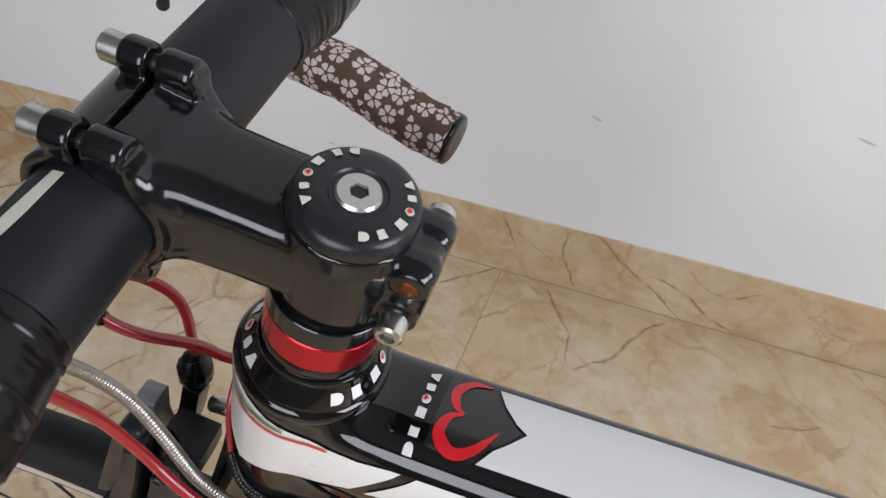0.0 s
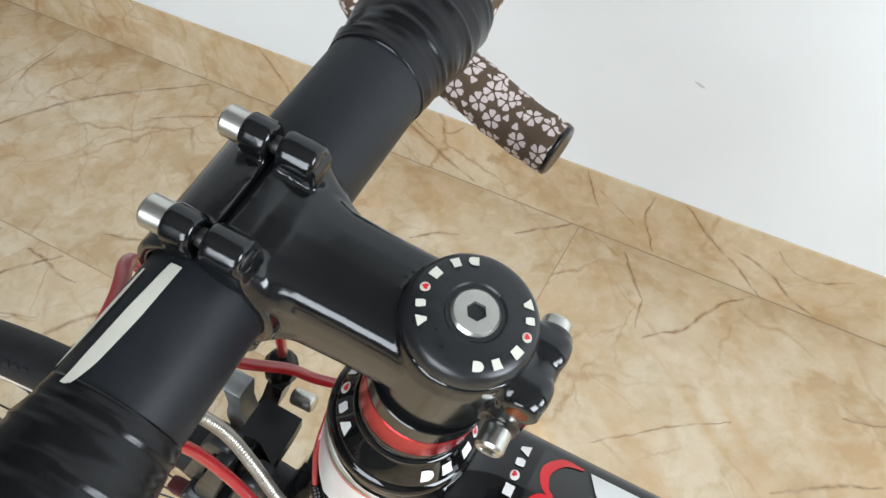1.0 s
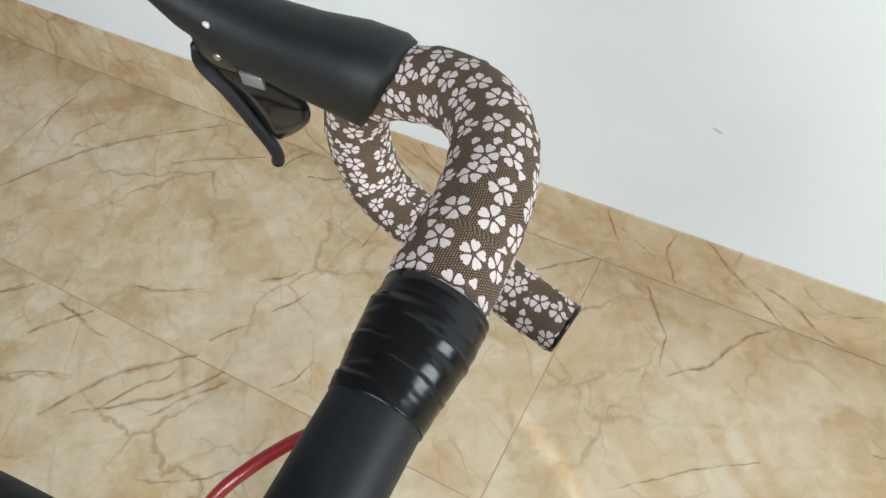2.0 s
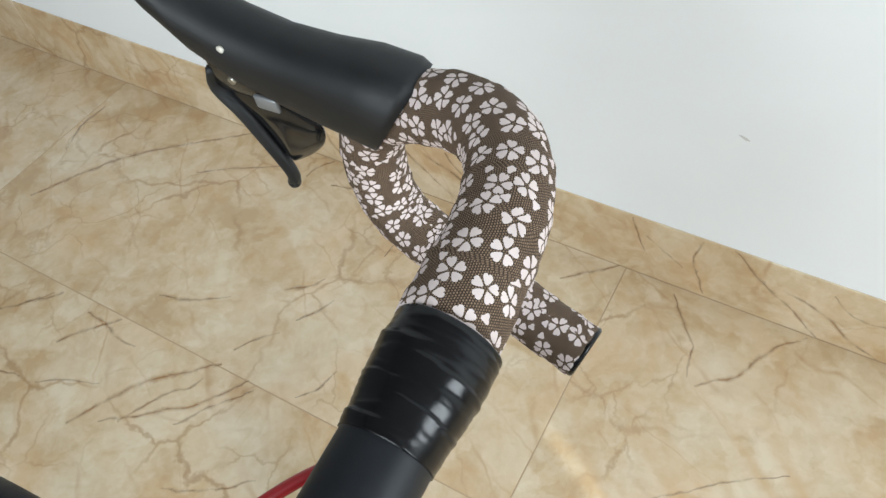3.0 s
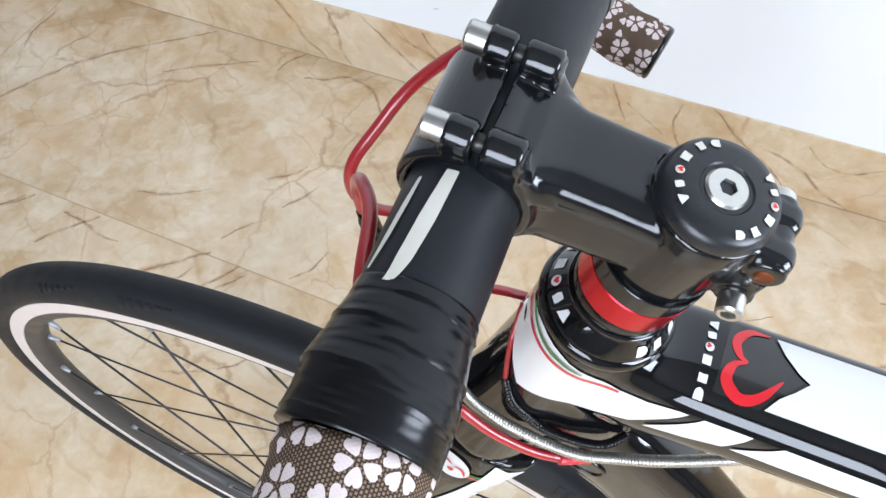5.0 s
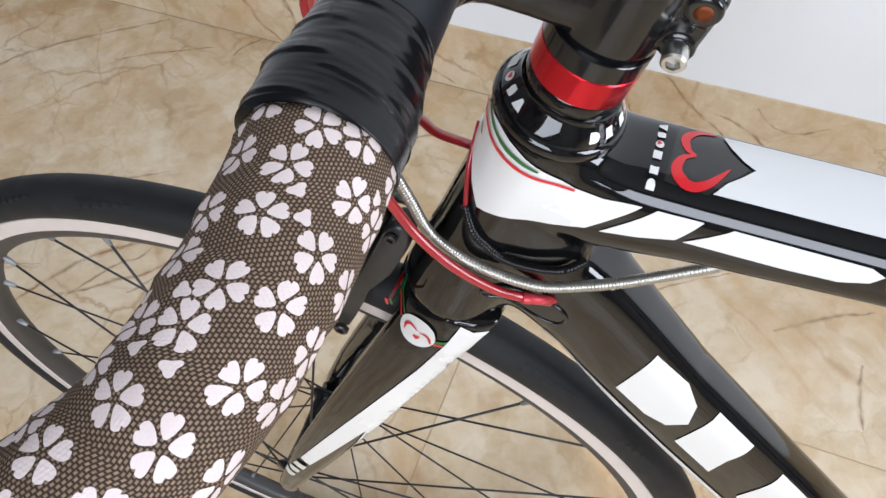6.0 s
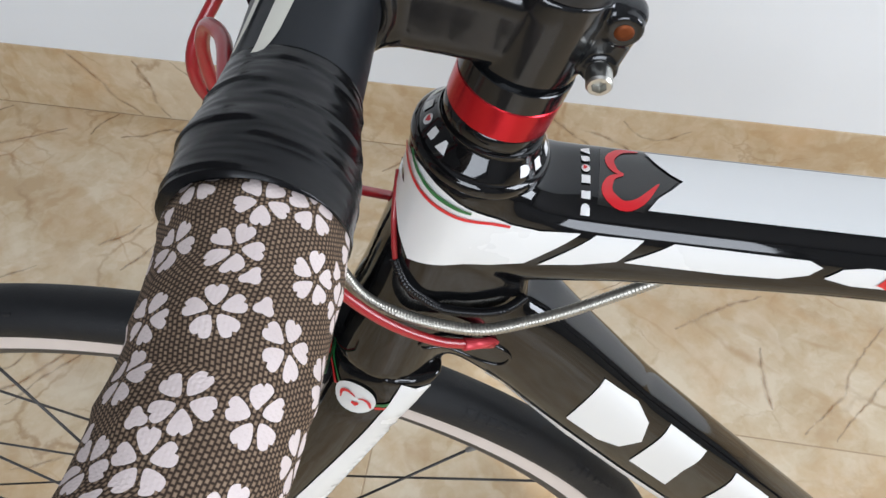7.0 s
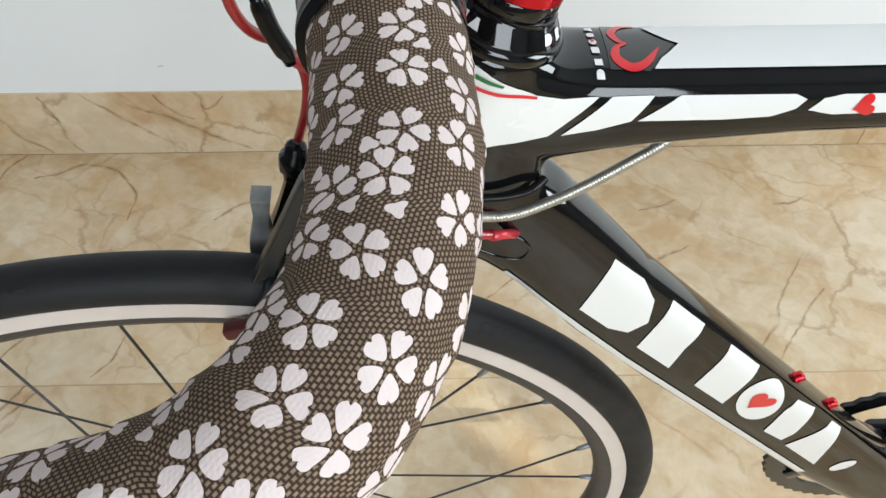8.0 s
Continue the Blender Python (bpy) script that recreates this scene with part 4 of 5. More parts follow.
for side in (1, -1):
    line = spline(mirrored(half_line(side), side), 0.0022)
    wrapped = arc_from(line, side, TAPE_FROM[side])
    total = sum((a - b).length for a, b in zip(wrapped, wrapped[1:]))
    bm = bmesh.new()

    def wrap_radius(s, a):
        # windings overlap in a shallow spiral
        turn = s * total / 0.019 - side * a / (2 * math.pi)
        lap = (turn % 1.0)
        base = (0.0184 if side > 0 else 0.0184) - (0.001 if side > 0 else 0.0014) * min(1, s * 5) - (0.003 if side > 0 else 0.0012) * s
        return base + 0.0007 * lap ** 3 + 0.0002 * math.sin(9 * a + s * 60)

    sweep(bm, wrapped, wrap_radius, 36, uv=True, side=(0, 0, -1))
    steered("bar_tape", bm, TAPE, handlebar, "brown woven bar tape printed with pale five-petal blossoms")
    # plug in the end
    e, b = wrapped[-1], wrapped[-3]
    m = Matrix.Translation(e) @ (e - b).to_track_quat("Z", "Y").to_matrix().to_4x4()
    bm = bmesh.new()
    lathe(bm, [(0.006, -0.004), (0.0142, -0.0006), (0.0146, 0.0004), (0.0144, 0.0016), (0.0132, 0.0024), (0.006, 0.0021), (0.002, 0.0021)], m, 32)
    steered("end_plug", bm, VINYL, handlebar, "black plastic bar end plug")
    # vinyl winding that closes the tape
    n = 60
    a0, a1 = VINYL_FROM[side], TAPE_FROM[side] + 0.002
    pts = [Vector((-0.0135 + (0.027 if side > 0 else 0.013) * (a0 + (a1 - a0) * k / n), CY + side * (a0 + (a1 - a0) * k / n), 0.852)) for k in range(n + 1)]

    def vinyl_radius(s, a):
        t = s * 3.1 - a / (2 * math.pi) * 0.3 + 0.15 * math.sin(a)
        lap = t % 1.0
        wr = noise.noise(Vector((s * 6, math.cos(a) * 1.3, math.sin(a) * 1.3 + side * 5))) * (0.0006 if side > 0 else 0.0004)
        fine = noise.noise(Vector((s * 26, math.cos(a) * 2.2, math.sin(a) * 2.2 + side * 9))) * 0.00022
        body = 0.0163 + (0.003 if side > 0 else 0.0034) * (min(1, s / 0.6)) ** 1.3
        return body + 0.00055 * lap ** 5 + wr + fine

    bm = bmesh.new()
    sweep(bm, pts, vinyl_radius, 56, side=(0, 0, 1))
    steered("vinyl_wrap", bm, VINYL, handlebar, "shiny wrinkled black vinyl tape")


def bar_lay(y, a, lift=0.00015):
    r = 0.0159 + lift
    return STEER @ Vector((-0.0135 - r * math.sin(a), y, 0.852 + r * math.cos(a)))


# two white slashes printed on the near half
for pts, w in (([(0.3225, 0.36), (0.328, 0.20), (0.338, 0.12), (0.3585, 0.02)], [0.05, 0.13, 0.14, 0.10]), ([(0.3285, 0.74), (0.336, 0.66), (0.345, 0.6), (0.3555, 0.53)], [0.03, 0.06, 0.06, 0.03])):
    c = spline([(p, q * 0.03, 0) for p, q in pts], 0.0012)
    lf = [Vector((p.x, p.y / 0.03 + float(np.interp(i / (len(c) - 1), [0, 0.33, 0.67, 1], w)))) for i, p in enumerate(c)]
    rt = [Vector((p.x, p.y / 0.03 - float(np.interp(i / (len(c) - 1), [0, 0.33, 0.67, 1], w)))) for i, p in enumerate(c)]
    bm = bmesh.new()
    L1, L2 = [bm.verts.new(bar_lay(p.x, p.y)) for p in lf], [bm.verts.new(bar_lay(p.x, p.y)) for p in rt]
    LM = [bm.verts.new(bar_lay((p.x + q.x) / 2, (p.y + q.y) / 2)) for p, q in zip(lf, rt)]
    for i in range(len(L1) - 1):
        bm.faces.new((L1[i], L1[i + 1], LM[i + 1], LM[i]))
        bm.faces.new((LM[i], LM[i + 1], L2[i + 1], L2[i]))
    part("white_slash", bm, IVORY, handlebar, "worn white slash printed on the bar")

# ---- brake levers with rubber hoods ----


def brake_lever(side):
    base = new("brake_lever")
    put_under(base, bicycle)
    tagged(base, "black shift and brake lever with a rubber hood")

    def P(x, y, z):
        return Vector((-0.0135 + (x + 0.0135) * REACH[side] + SWING[side] - (0.022 if side < 0 else 0), CY + side * (y + LATERAL[side] - 0.2), z - 0.007))

    bm = bmesh.new()
    # hood: sections along the lever body, from the ramp to the horn
    st = [((-0.083, 0.2, 0.8375), 0.0195, 0.0232), ((-0.0855, 0.2, 0.8382), 0.0208, 0.0248), ((-0.098, 0.2, 0.8407), 0.02, 0.0238), ((-0.114, 0.1995, 0.842), 0.0182, 0.0215), ((-0.132, 0.199, 0.8452), 0.0168, 0.0198),
          ((-0.151, 0.1985, 0.852), 0.0162, 0.0196), ((-0.169, 0.198, 0.8645), 0.0158, 0.0202), ((-0.183, 0.198, 0.8795), 0.015, 0.0195), ((-0.191, 0.198, 0.8915), 0.0112, 0.0128), ((-0.193, 0.198, 0.896), 0.004, 0.004)]
    loops = []
    for k, (c, w, h) in enumerate(st):
        tilt = 30 - 8 * k
        c = (-0.081 + (c[0] + 0.083) * 1.22, c[1], c[2])
        lp = []
        for j in range(36):
            a = 2 * math.pi * j / 36
            cy, cz = math.cos(a), math.sin(a)
            y = w * math.copysign(abs(cy) ** 0.85, cy)
            z = h * math.copysign(abs(cz) ** 0.85, cz)
            lp.append(P(*c) + Vector((z * math.sin(radians(tilt)), side * y, z * math.cos(radians(tilt)))))
        loops.append(lp)
    rings(bm, loops)
    steered("hood", bm, RUBBER, base, "smooth black rubber hood")
    # lever blade hanging from the pivot
    bm = bmesh.new()
    line = spline([P(-0.180, 0.191, 0.842), P(-0.183, 0.19, 0.829), P(-0.1735, 0.1895, 0.814), P(-0.165, 0.189, 0.795), P(-0.159, 0.189, 0.778), P(-0.1575, 0.189, 0.768), P(-0.160, 0.189, 0.763)], 0.003)
    loops = []
    n = len(line)
    for i, p in enumerate(line):
        t = (line[min(i + 1, n - 1)] - line[max(i - 1, 0)]).normalized()
        s = i / (n - 1)
        w = 0.0062 - 0.0028 * s
        across_ = Vector((0, side, 0))
        nn = t.cross(across_).normalized()
        lp = []
        for j in range(20):
            a = 2 * math.pi * j / 20
            lp.append(p + across_ * (w * math.cos(a)) + nn * (0.003 * math.sin(a) - 0.0012 * math.cos(a) ** 2))
        loops.append(lp)
    rings(bm, loops)
    steered("lever_blade", bm, RUBBER, base, "black brake lever blade")
    bm = bmesh.new()
    bmesh.ops.create_uvsphere(bm, u_segments=14, v_segments=8, radius=0.0038, matrix=Matrix.Translation(line[-1]))
    steered("lever_tip", bm, RUBBER, base)
    # broad shift paddle behind the blade, domed in the middle
    bm = bmesh.new()
    flat = soft_outline([(-0.182, 0.83), (-0.16, 0.834), (-0.139, 0.829), (-0.127, 0.817), (-0.1285, 0.805), (-0.138, 0.7935), (-0.15, 0.7835), (-0.1565, 0.7815), (-0.163, 0.797), (-0.172, 0.814)], 5)
    c = Vector((-0.15, 0.811))
    loops = []
    for k, off in ((0.2, -0.0042), (0.7, -0.0034), (0.97, -0.0012), (1.0, 0.0), (0.97, 0.0012), (0.2, 0.002)):
        loops.append([P(c.x + (q.x - c.x) * k, 0.1915 + off, c.y + (q.y - c.y) * k) for q in (Vector((p[0], p[1])) for p in flat)])
    rings(bm, loops)
    steered("shift_paddle", bm, STEM_BLACK, base, "black shift paddle behind the blade")
    # pivot block and bare metal plates on its inner face
    bm = bmesh.new()
    box(bm, -0.184, -0.142, P(0, 0.186, 0).y, P(0, 0.202, 0).y, 0.822, 0.843, bevel=0.003)
    steered("pivot_block", bm, STEM_BLACK, base)
    bm = bmesh.new()
    box(bm, -0.158, -0.145, P(0, 0.1832, 0).y, P(0, 0.1855, 0).y, 0.821, 0.829, bevel=0.0007)
    steered("pivot_plate", bm, GREY_ALLOY, base, "bare metal pivot plate")
    bm = bmesh.new()
    lathe(bm, [(0.001, -0.001), (0.002, -0.001), (0.0022, 0.0), (0.002, 0.0008), (0.001, 0.0005)], Matrix.Translation(P(-0.166, 0.1845, 0.841)) @ Matrix.Rotation(radians(90 * side), 4, "X"), 14)
    steered("pivot_pin", bm, STEEL, base)
    bm = bmesh.new()
    lathe(bm, [(0.0003, -0.0012), (0.0017, -0.0012), (0.0019, 0.0), (0.0012, 0.0004), (0.0003, 0.0004)], Matrix.Translation(P(-0.163, 0.1832, 0.8615)) @ Matrix.Rotation(radians(90 * side), 4, "X"), 8)
    steered("hood_mark", bm, IVORY, base, "small pale emblem on the rubber")
    bm = bmesh.new()
    box(bm, -0.238, -0.224, P(0, 0.19, 0).y, P(0, 0.2, 0).y, 0.863, 0.873, bevel=0.0012)
    steered("nose_plate", bm, GREY_ALLOY, base, "worn grey nose plate of the lever")
    return base


for side in (1, -1):
    brake_lever(side)

# ---- fork ----
bm = bmesh.new()
lathe(bm, [(0.02, -0.2102), (0.0275, -0.2102), (0.0283, -0.213), (0.0283, -0.226), (0.0262, -0.238), (0.02, -0.246)], AXIS, 48)
for side in (1, -1):
    loft(bm, [((-0.004, CY + side * 0.016, 0.664), 0.0115, 0.024, 90), ((-0.02, CY + side * 0.023, 0.632), 0.0105, 0.0225, 90), ((-0.039, CY + side * 0.028, 0.59), 0.009, 0.0215, 90), ((-0.0685, CY + side * 0.0338, 0.524), 0.008, 0.0205, 90),
              ((-0.107, CY + side * 0.0398, 0.436), 0.007, 0.0175, 90), ((-0.1355, CY + side * 0.0452, 0.37), 0.0058, 0.0125, 90), ((-0.15, CY + side * 0.048, 0.334), 0.0045, 0.0095, 90), ((-0.153, CY + side * 0.048, 0.318), 0.004, 0.007, 90)], 28, 2.3)
loft(bm, [((-0.006, CY - 0.026, 0.652), 0.020, 0.0165, 0), ((-0.006, CY + 0.026, 0.652), 0.020, 0.0165, 0)], 20, 2.5)
bm.transform(COLUMN)
fork = part("fork", bm, GLOSS_BLACK, bicycle, "gloss black carbon fork")
rm = fork.modifiers.new("blend", "REMESH")
rm.mode, rm.voxel_size, rm.use_smooth_shade = "VOXEL", 0.002, True
sm = fork.modifiers.new("ease", "SMOOTH")
sm.factor, sm.iterations = 0.6, 10
bpy.context.view_layer.update()
FORK_SKIN = BVHTree.FromObject(fork, bpy.context.evaluated_depsgraph_get())


def on_fork(x, z, lift=0.0005):
    def cast(u):
        hit, no, *_ = FORK_SKIN.ray_cast(Vector((u, 0.0, z)), Vector((0, 1, 0)))
        return hit + no * lift * 0.5 + Vector((0, -lift * 0.7, 0)) if hit is not None and hit.y < CY else None

    for k in range(24):
        found = cast(x - 0.001 * k)
        if found is not None:
            low, high = x - 0.001 * k, x - 0.001 * max(k - 1, 0)
            for _ in range(7 if k else 0):
                mid = (low + high) / 2
                nearer = cast(mid)
                if nearer is None:
                    high = mid
                else:
                    low, found = mid, nearer
            return (cast(low - 0.0018) or found) if k else found
    return Vector((x, CY - 0.03, z))


decal("white_flash", straight_outline([(0.002, 0.661), (0.008, 0.658), (0.0145, 0.657), (0.0095, 0.6475), (-0.002, 0.6197), (-0.0225, 0.5748), (-0.0445, 0.5255), (-0.0675, 0.4731), (-0.083, 0.4434), (-0.0665, 0.489), (-0.0585, 0.512), (-0.074, 0.484), (-0.091, 0.453), (-0.113, 0.414), (-0.1195, 0.422), (-0.0955, 0.47), (-0.0735, 0.5127), (-0.051, 0.5552), (-0.0192, 0.6154), (-0.0045, 0.646)], 0.004), lambda a, b: on_fork(a, b, 0.0007), WHITE, fork, "long white flash down the fork blade", 0.0035)
BADGE = Vector((-0.0195, 0.648))
decal("round_badge", [BADGE + Vector((math.cos(a * 0.3), math.sin(a * 0.3))) * 0.0098 for a in range(21)], lambda a, b: on_fork(a, b, 0.0009), WHITE, fork, "round white badge with a red mark", 0.003)
for curl in ([(-0.007, -0.001), (-0.006, 0.0032), (-0.003, 0.0042), (0.0003, 0.0018)], [(0.0016, 0.0008), (0.0042, 0.001), (0.0064, -0.001), (0.0072, -0.0046)]):
    decal("red_mark", stroke([BADGE + Vector(q) for q in curl], [0.0003, 0.0007, 0.0008, 0.0003]), lambda a, b: on_fork(a, b, 0.0013), RED, fork, "", 0.002)
decal("red_mark", heart_outline(BADGE.x - 0.0002, BADGE.y - 0.0028, 0.0036), lambda a, b: on_fork(a, b, 0.0013), RED, fork, "", 0.002)
decal("red_line", stroke([(-0.0345, 0.67), (-0.0335, 0.66), (-0.0295, 0.651)], [0.0008] * 3), on_fork, RED, fork, "", 0.002)
decal("green_line", stroke([(-0.0322, 0.671), (-0.0312, 0.661), (-0.0275, 0.6535)], [0.0006] * 3), on_fork, GREEN, fork, "", 0.002)
decal("green_line", stroke([(-0.0105, 0.6445), (-0.003, 0.6475)], [0.0009, 0.0009]), on_fork, GREEN, fork, "", 0.002)
decal("red_line", stroke([(-0.0108, 0.6422), (-0.0035, 0.6448)], [0.0009, 0.0009]), on_fork, RED, fork, "", 0.002)
for k, kind in enumerate(("block", "oval", "halfround")):
    c = Vector((-0.121 - 0.0068 * k, 0.411 - 0.0125 * k))
    g = [c + Vector((p.x * -0.45 + p.y * 0.9, p.y * -0.4 + p.x * -0.9)) for p in glyph(kind, 0, -0.004, 0.0095, 0.0095)]
    decal("pale_mark", straight_outline(g, 0.003), lambda a_, b_: on_fork(a_, b_, 0.0011), IVORY, fork, "", 0.004)

# ---- front wheel ----
front_wheel = holder("front_wheel", bicycle, "front wheel with a black tyre and dark spokes")
HUB = Matrix.Translation(AXLE) @ Matrix.Rotation(radians(90), 4, "X")


def ring_lathe(name, section, mat, label="", segs=180):
    bm = bmesh.new()
    loops = []
    for k in range(segs):
        a = 2 * math.pi * k / segs
        loops.append([HUB @ Vector((r * math.cos(a), r * math.sin(a), h)) for r, h in section])
    rings(bm, loops, wrap=True)
    return steered(name, bm, mat, front_wheel, label, sharp=40, turn=COLUMN)


tyre = ring_lathe("tyre", [(0.3168 + 0.0142 * math.cos(2 * math.pi * j / 30) * (1.0 if math.cos(2 * math.pi * j / 30) > 0 else 0.8), 0.014 * math.sin(2 * math.pi * j / 30)) for j in range(30)], TYRE, "slick black road tyre")
ring_lathe("brake_track", [(0.3086, -0.0101), (0.3084, -0.0104), (0.2972, -0.0104), (0.2969, -0.0099), (0.2969, 0.0099), (0.2972, 0.0104), (0.3084, 0.0104), (0.3086, 0.0101)], ALLOY, "pale machined brake track of the rim")
ring_lathe("rim", [(0.2971, -0.0097), (0.2925, -0.0094), (0.2872, -0.0072), (0.285, -0.0035), (0.2847, 0.0), (0.285, 0.0035), (0.2872, 0.0072), (0.2925, 0.0094), (0.2971, 0.0097)], RIM_DARK, "dark grey box rim")
bm = bmesh.new()
lathe(bm, [(0.004, -0.05), (0.008, -0.05), (0.009, -0.046), (0.009, -0.040), (0.0165, -0.037), (0.0165, -0.0335), (0.0105, -0.03), (0.0095, 0.0), (0.0105, 0.03), (0.0165, 0.0335), (0.0165, 0.037), (0.009, 0.04), (0.009, 0.046), (0.008, 0.05), (0.004, 0.05)], HUB, 32)
steered("hub", bm, STEM_BLACK, front_wheel, "black front hub", turn=COLUMN)
SPOKES = 24
for k in range(SPOKES):
    side = 1 if k % 2 else -1
    a = 2 * math.pi * k / SPOKES + 0.06
    lead = (1 if (k // 2) % 2 else -1) * radians(58)
    p = HUB @ Vector((0.0145 * math.cos(a + lead), 0.0145 * math.sin(a + lead), side * 0.035))
    q = HUB @ Vector((0.2868 * math.cos(a), 0.2868 * math.sin(a), side * 0.002))
    bm = bmesh.new()
    sweep(bm, [p.lerp(q, s) for s in (0, 0.5, 1)], 0.0009, 8)
    spoke = steered("spoke", bm, DARK_STEEL, front_wheel, turn=COLUMN)
    bm = bmesh.new()
    sweep(bm, [q.lerp(p, -0.004), q.lerp(p, 0.02), q.lerp(p, 0.042)], lambda s, _: 0.0021 if s < 0.6 else 0.0015, 10)
    steered("nipple", bm, GREY_ALLOY, front_wheel, turn=COLUMN)
# raised moulded bars on the sidewall, in groups
for start in (0.60, 0.86, 1.70, 1.95, 2.6):
    for k in range(6):
        a0 = start + k * 0.022
        bm = bmesh.new()
        lp = []
        for a in (a0, a0 + 0.004, a0 + 0.010, a0 + 0.014):
            row = []
            for j, (th, up) in enumerate(((0.6, -0.0002), (0.66, 0.0006), (0.72 + 0.07 * k, 0.0006), (0.8 + 0.07 * k, -0.0002))):
                rr = 0.3168 + (0.0142 + up) * math.cos(th)
                row.append(HUB @ Vector((rr * math.cos(a), rr * math.sin(a), (0.014 + up) * math.sin(th))))
            lp.append(row)
        vv = [[bm.verts.new(p) for p in row] for row in lp]
        for i in range(3):
            for j in range(3):
                bm.faces.new((vv[i][j], vv[i][j + 1], vv[i + 1][j + 1], vv[i + 1][j]))
        steered("moulded_bar", bm, TYRE, tyre, turn=COLUMN)

# ---- front brake ----
brake = holder("brake_caliper", bicycle, "dark grey dual pivot brake caliper ahead of the fork crown")


def plate(name, line, widths, y0, y1, mat, label=""):
    """A flat arm: an outline swept along a line in the x-z plane, from y0 to y1, with eased edges."""
    c = spline([(x, 0, z) for x, z in line], 0.006)
    lf, rt = [], []
    n = len(c)
    for i, p in enumerate(c):
        t = (c[min(i + 1, n - 1)] - c[max(i - 1, 0)]).normalized()
        s = i / (n - 1) * (len(widths) - 1)
        k = min(int(s), len(widths) - 2)
        w = widths[k] + (widths[k + 1] - widths[k]) * (s - k)
        nn = Vector((-t.z, 0, t.x))
        lf.append(p + nn * w)
        rt.append(p - nn * w)
    loop = lf + rt[::-1]
    mid = sum(loop, Vector()) / len(loop)
    bm = bmesh.new()
    rings(bm, [[Vector((p.x + (mid.x - p.x) * e, y, p.z + (mid.z - p.z) * e)) for p in loop] for y, e in ((y0, 0.05), (y0 + (y1 - y0) * 0.15, 0), (y1 - (y1 - y0) * 0.15, 0), (y1, 0.05))])
    return steered(name, bm, mat, brake, label, sharp=45, turn=COLUMN)




def cast_arm(outline, y0, y1, mat, label):
    """A cast arm: a rounded outline in the x-z plane, with its front edge chamfered."""
    loop = []
    P = [Vector((x, z)) for x, z in outline]
    for q, (o, r) in enumerate(zip(P, P[1:] + P[:1])):
        before = P[q - 1]
        for u in (0.0, 0.25, 0.5, 0.75, 1.0):
            e = o + (before - o).normalized() * min(0.003, (before - o).length / 2)
            g = o + (r - o).normalized() * min(0.003, (r - o).length / 2)
            loop.append(e * (1 - u) ** 2 + o * 2 * u * (1 - u) + g * u * u)
    mid = sum(loop, Vector((0, 0))) / len(loop)
    bm = bmesh.new()
    layers = []
    for y, inset in ((y0, 0.0022), (y0 + 0.0008, 0.0007), (y0 + 0.0022, 0.0), (y1, 0.0)):
        layers.append([Vector((p.x + (mid - p).normalized().x * inset, y, p.y + (mid - p).normalized().y * inset)) for p in loop])
    rings(bm, layers)
    return steered("caliper_arm", bm, mat, brake, label, sharp=50, turn=Matrix.Identity(4))


cast_arm([(-0.0315, 0.7215), (-0.026, 0.727), (-0.021, 0.723), (-0.022, 0.711), (-0.032, 0.686), (-0.046, 0.663), (-0.0565, 0.634), (-0.063, 0.619), (-0.071, 0.62), (-0.0695, 0.634), (-0.051, 0.676)], 0.353, 0.364, CALIPER, "dark grey inner caliper arm with a rounded head")
cast_arm([(-0.041, 0.731), (-0.0335, 0.733), (-0.0445, 0.703), (-0.0575, 0.672), (-0.062, 0.661), (-0.0705, 0.664), (-0.0675, 0.676), (-0.0545, 0.702)], 0.352, 0.362, CALIPER, "dark grey outer caliper arm")
cast_arm([(-0.0735, 0.67), (-0.067, 0.664), (-0.06, 0.658), (-0.0645, 0.643), (-0.074, 0.616), (-0.085, 0.598), (-0.0985, 0.5985), (-0.0995, 0.61), (-0.087, 0.636)], 0.348, 0.36, CALIPER, "dark grey foot of the outer caliper arm")
cast_arm([(-0.083, 0.662), (-0.051, 0.728), (-0.045, 0.7355), (-0.0355, 0.7355), (-0.037, 0.73), (-0.045, 0.7265), (-0.0715, 0.667)], 0.3575, 0.366, CALIPER, "dark grey upper plate of the caliper")
cast_arm([(-0.074, 0.655), (-0.046, 0.716), (-0.036, 0.72), (-0.034, 0.7), (-0.062, 0.645)], 0.366, 0.371, VINYL, "black inner plate of the caliper")
plate("caliper_arm", [(-0.0795, 0.68), (-0.0812, 0.668), (-0.0845, 0.652), (-0.0855, 0.632), (-0.082, 0.612)], [0.005, 0.0034, 0.0062, 0.0066, 0.004], 0.399, 0.411, DARK_ALLOY, "worn grey caliper arm")
plate("caliper_bridge", [(-0.05, 0.655), (-0.072, 0.66)], [0.006, 0.006], 0.356, 0.409, CALIPER, "caliper bridge")
plate("cable_arm", [(-0.084, 0.628), (-0.073, 0.652), (-0.0635, 0.678)], [0.005, 0.0048, 0.0045], 0.412, 0.423, VINYL, "upright cable arm")
for y in (CY - 0.0175, CY + 0.0175):
    bm = bmesh.new()
    box(bm, -0.017, 0.017, -0.0042, 0.0042, -0.0042, 0.0042, m=Matrix.Translation((-0.088, y, 0.6255)) @ Matrix.Rotation(radians(-9), 4, "Y"), bevel=0.002)
    steered("brake_pad", bm, PAD_RED if y < CY else VINYL, brake, "brake pad in its holder", turn=COLUMN)


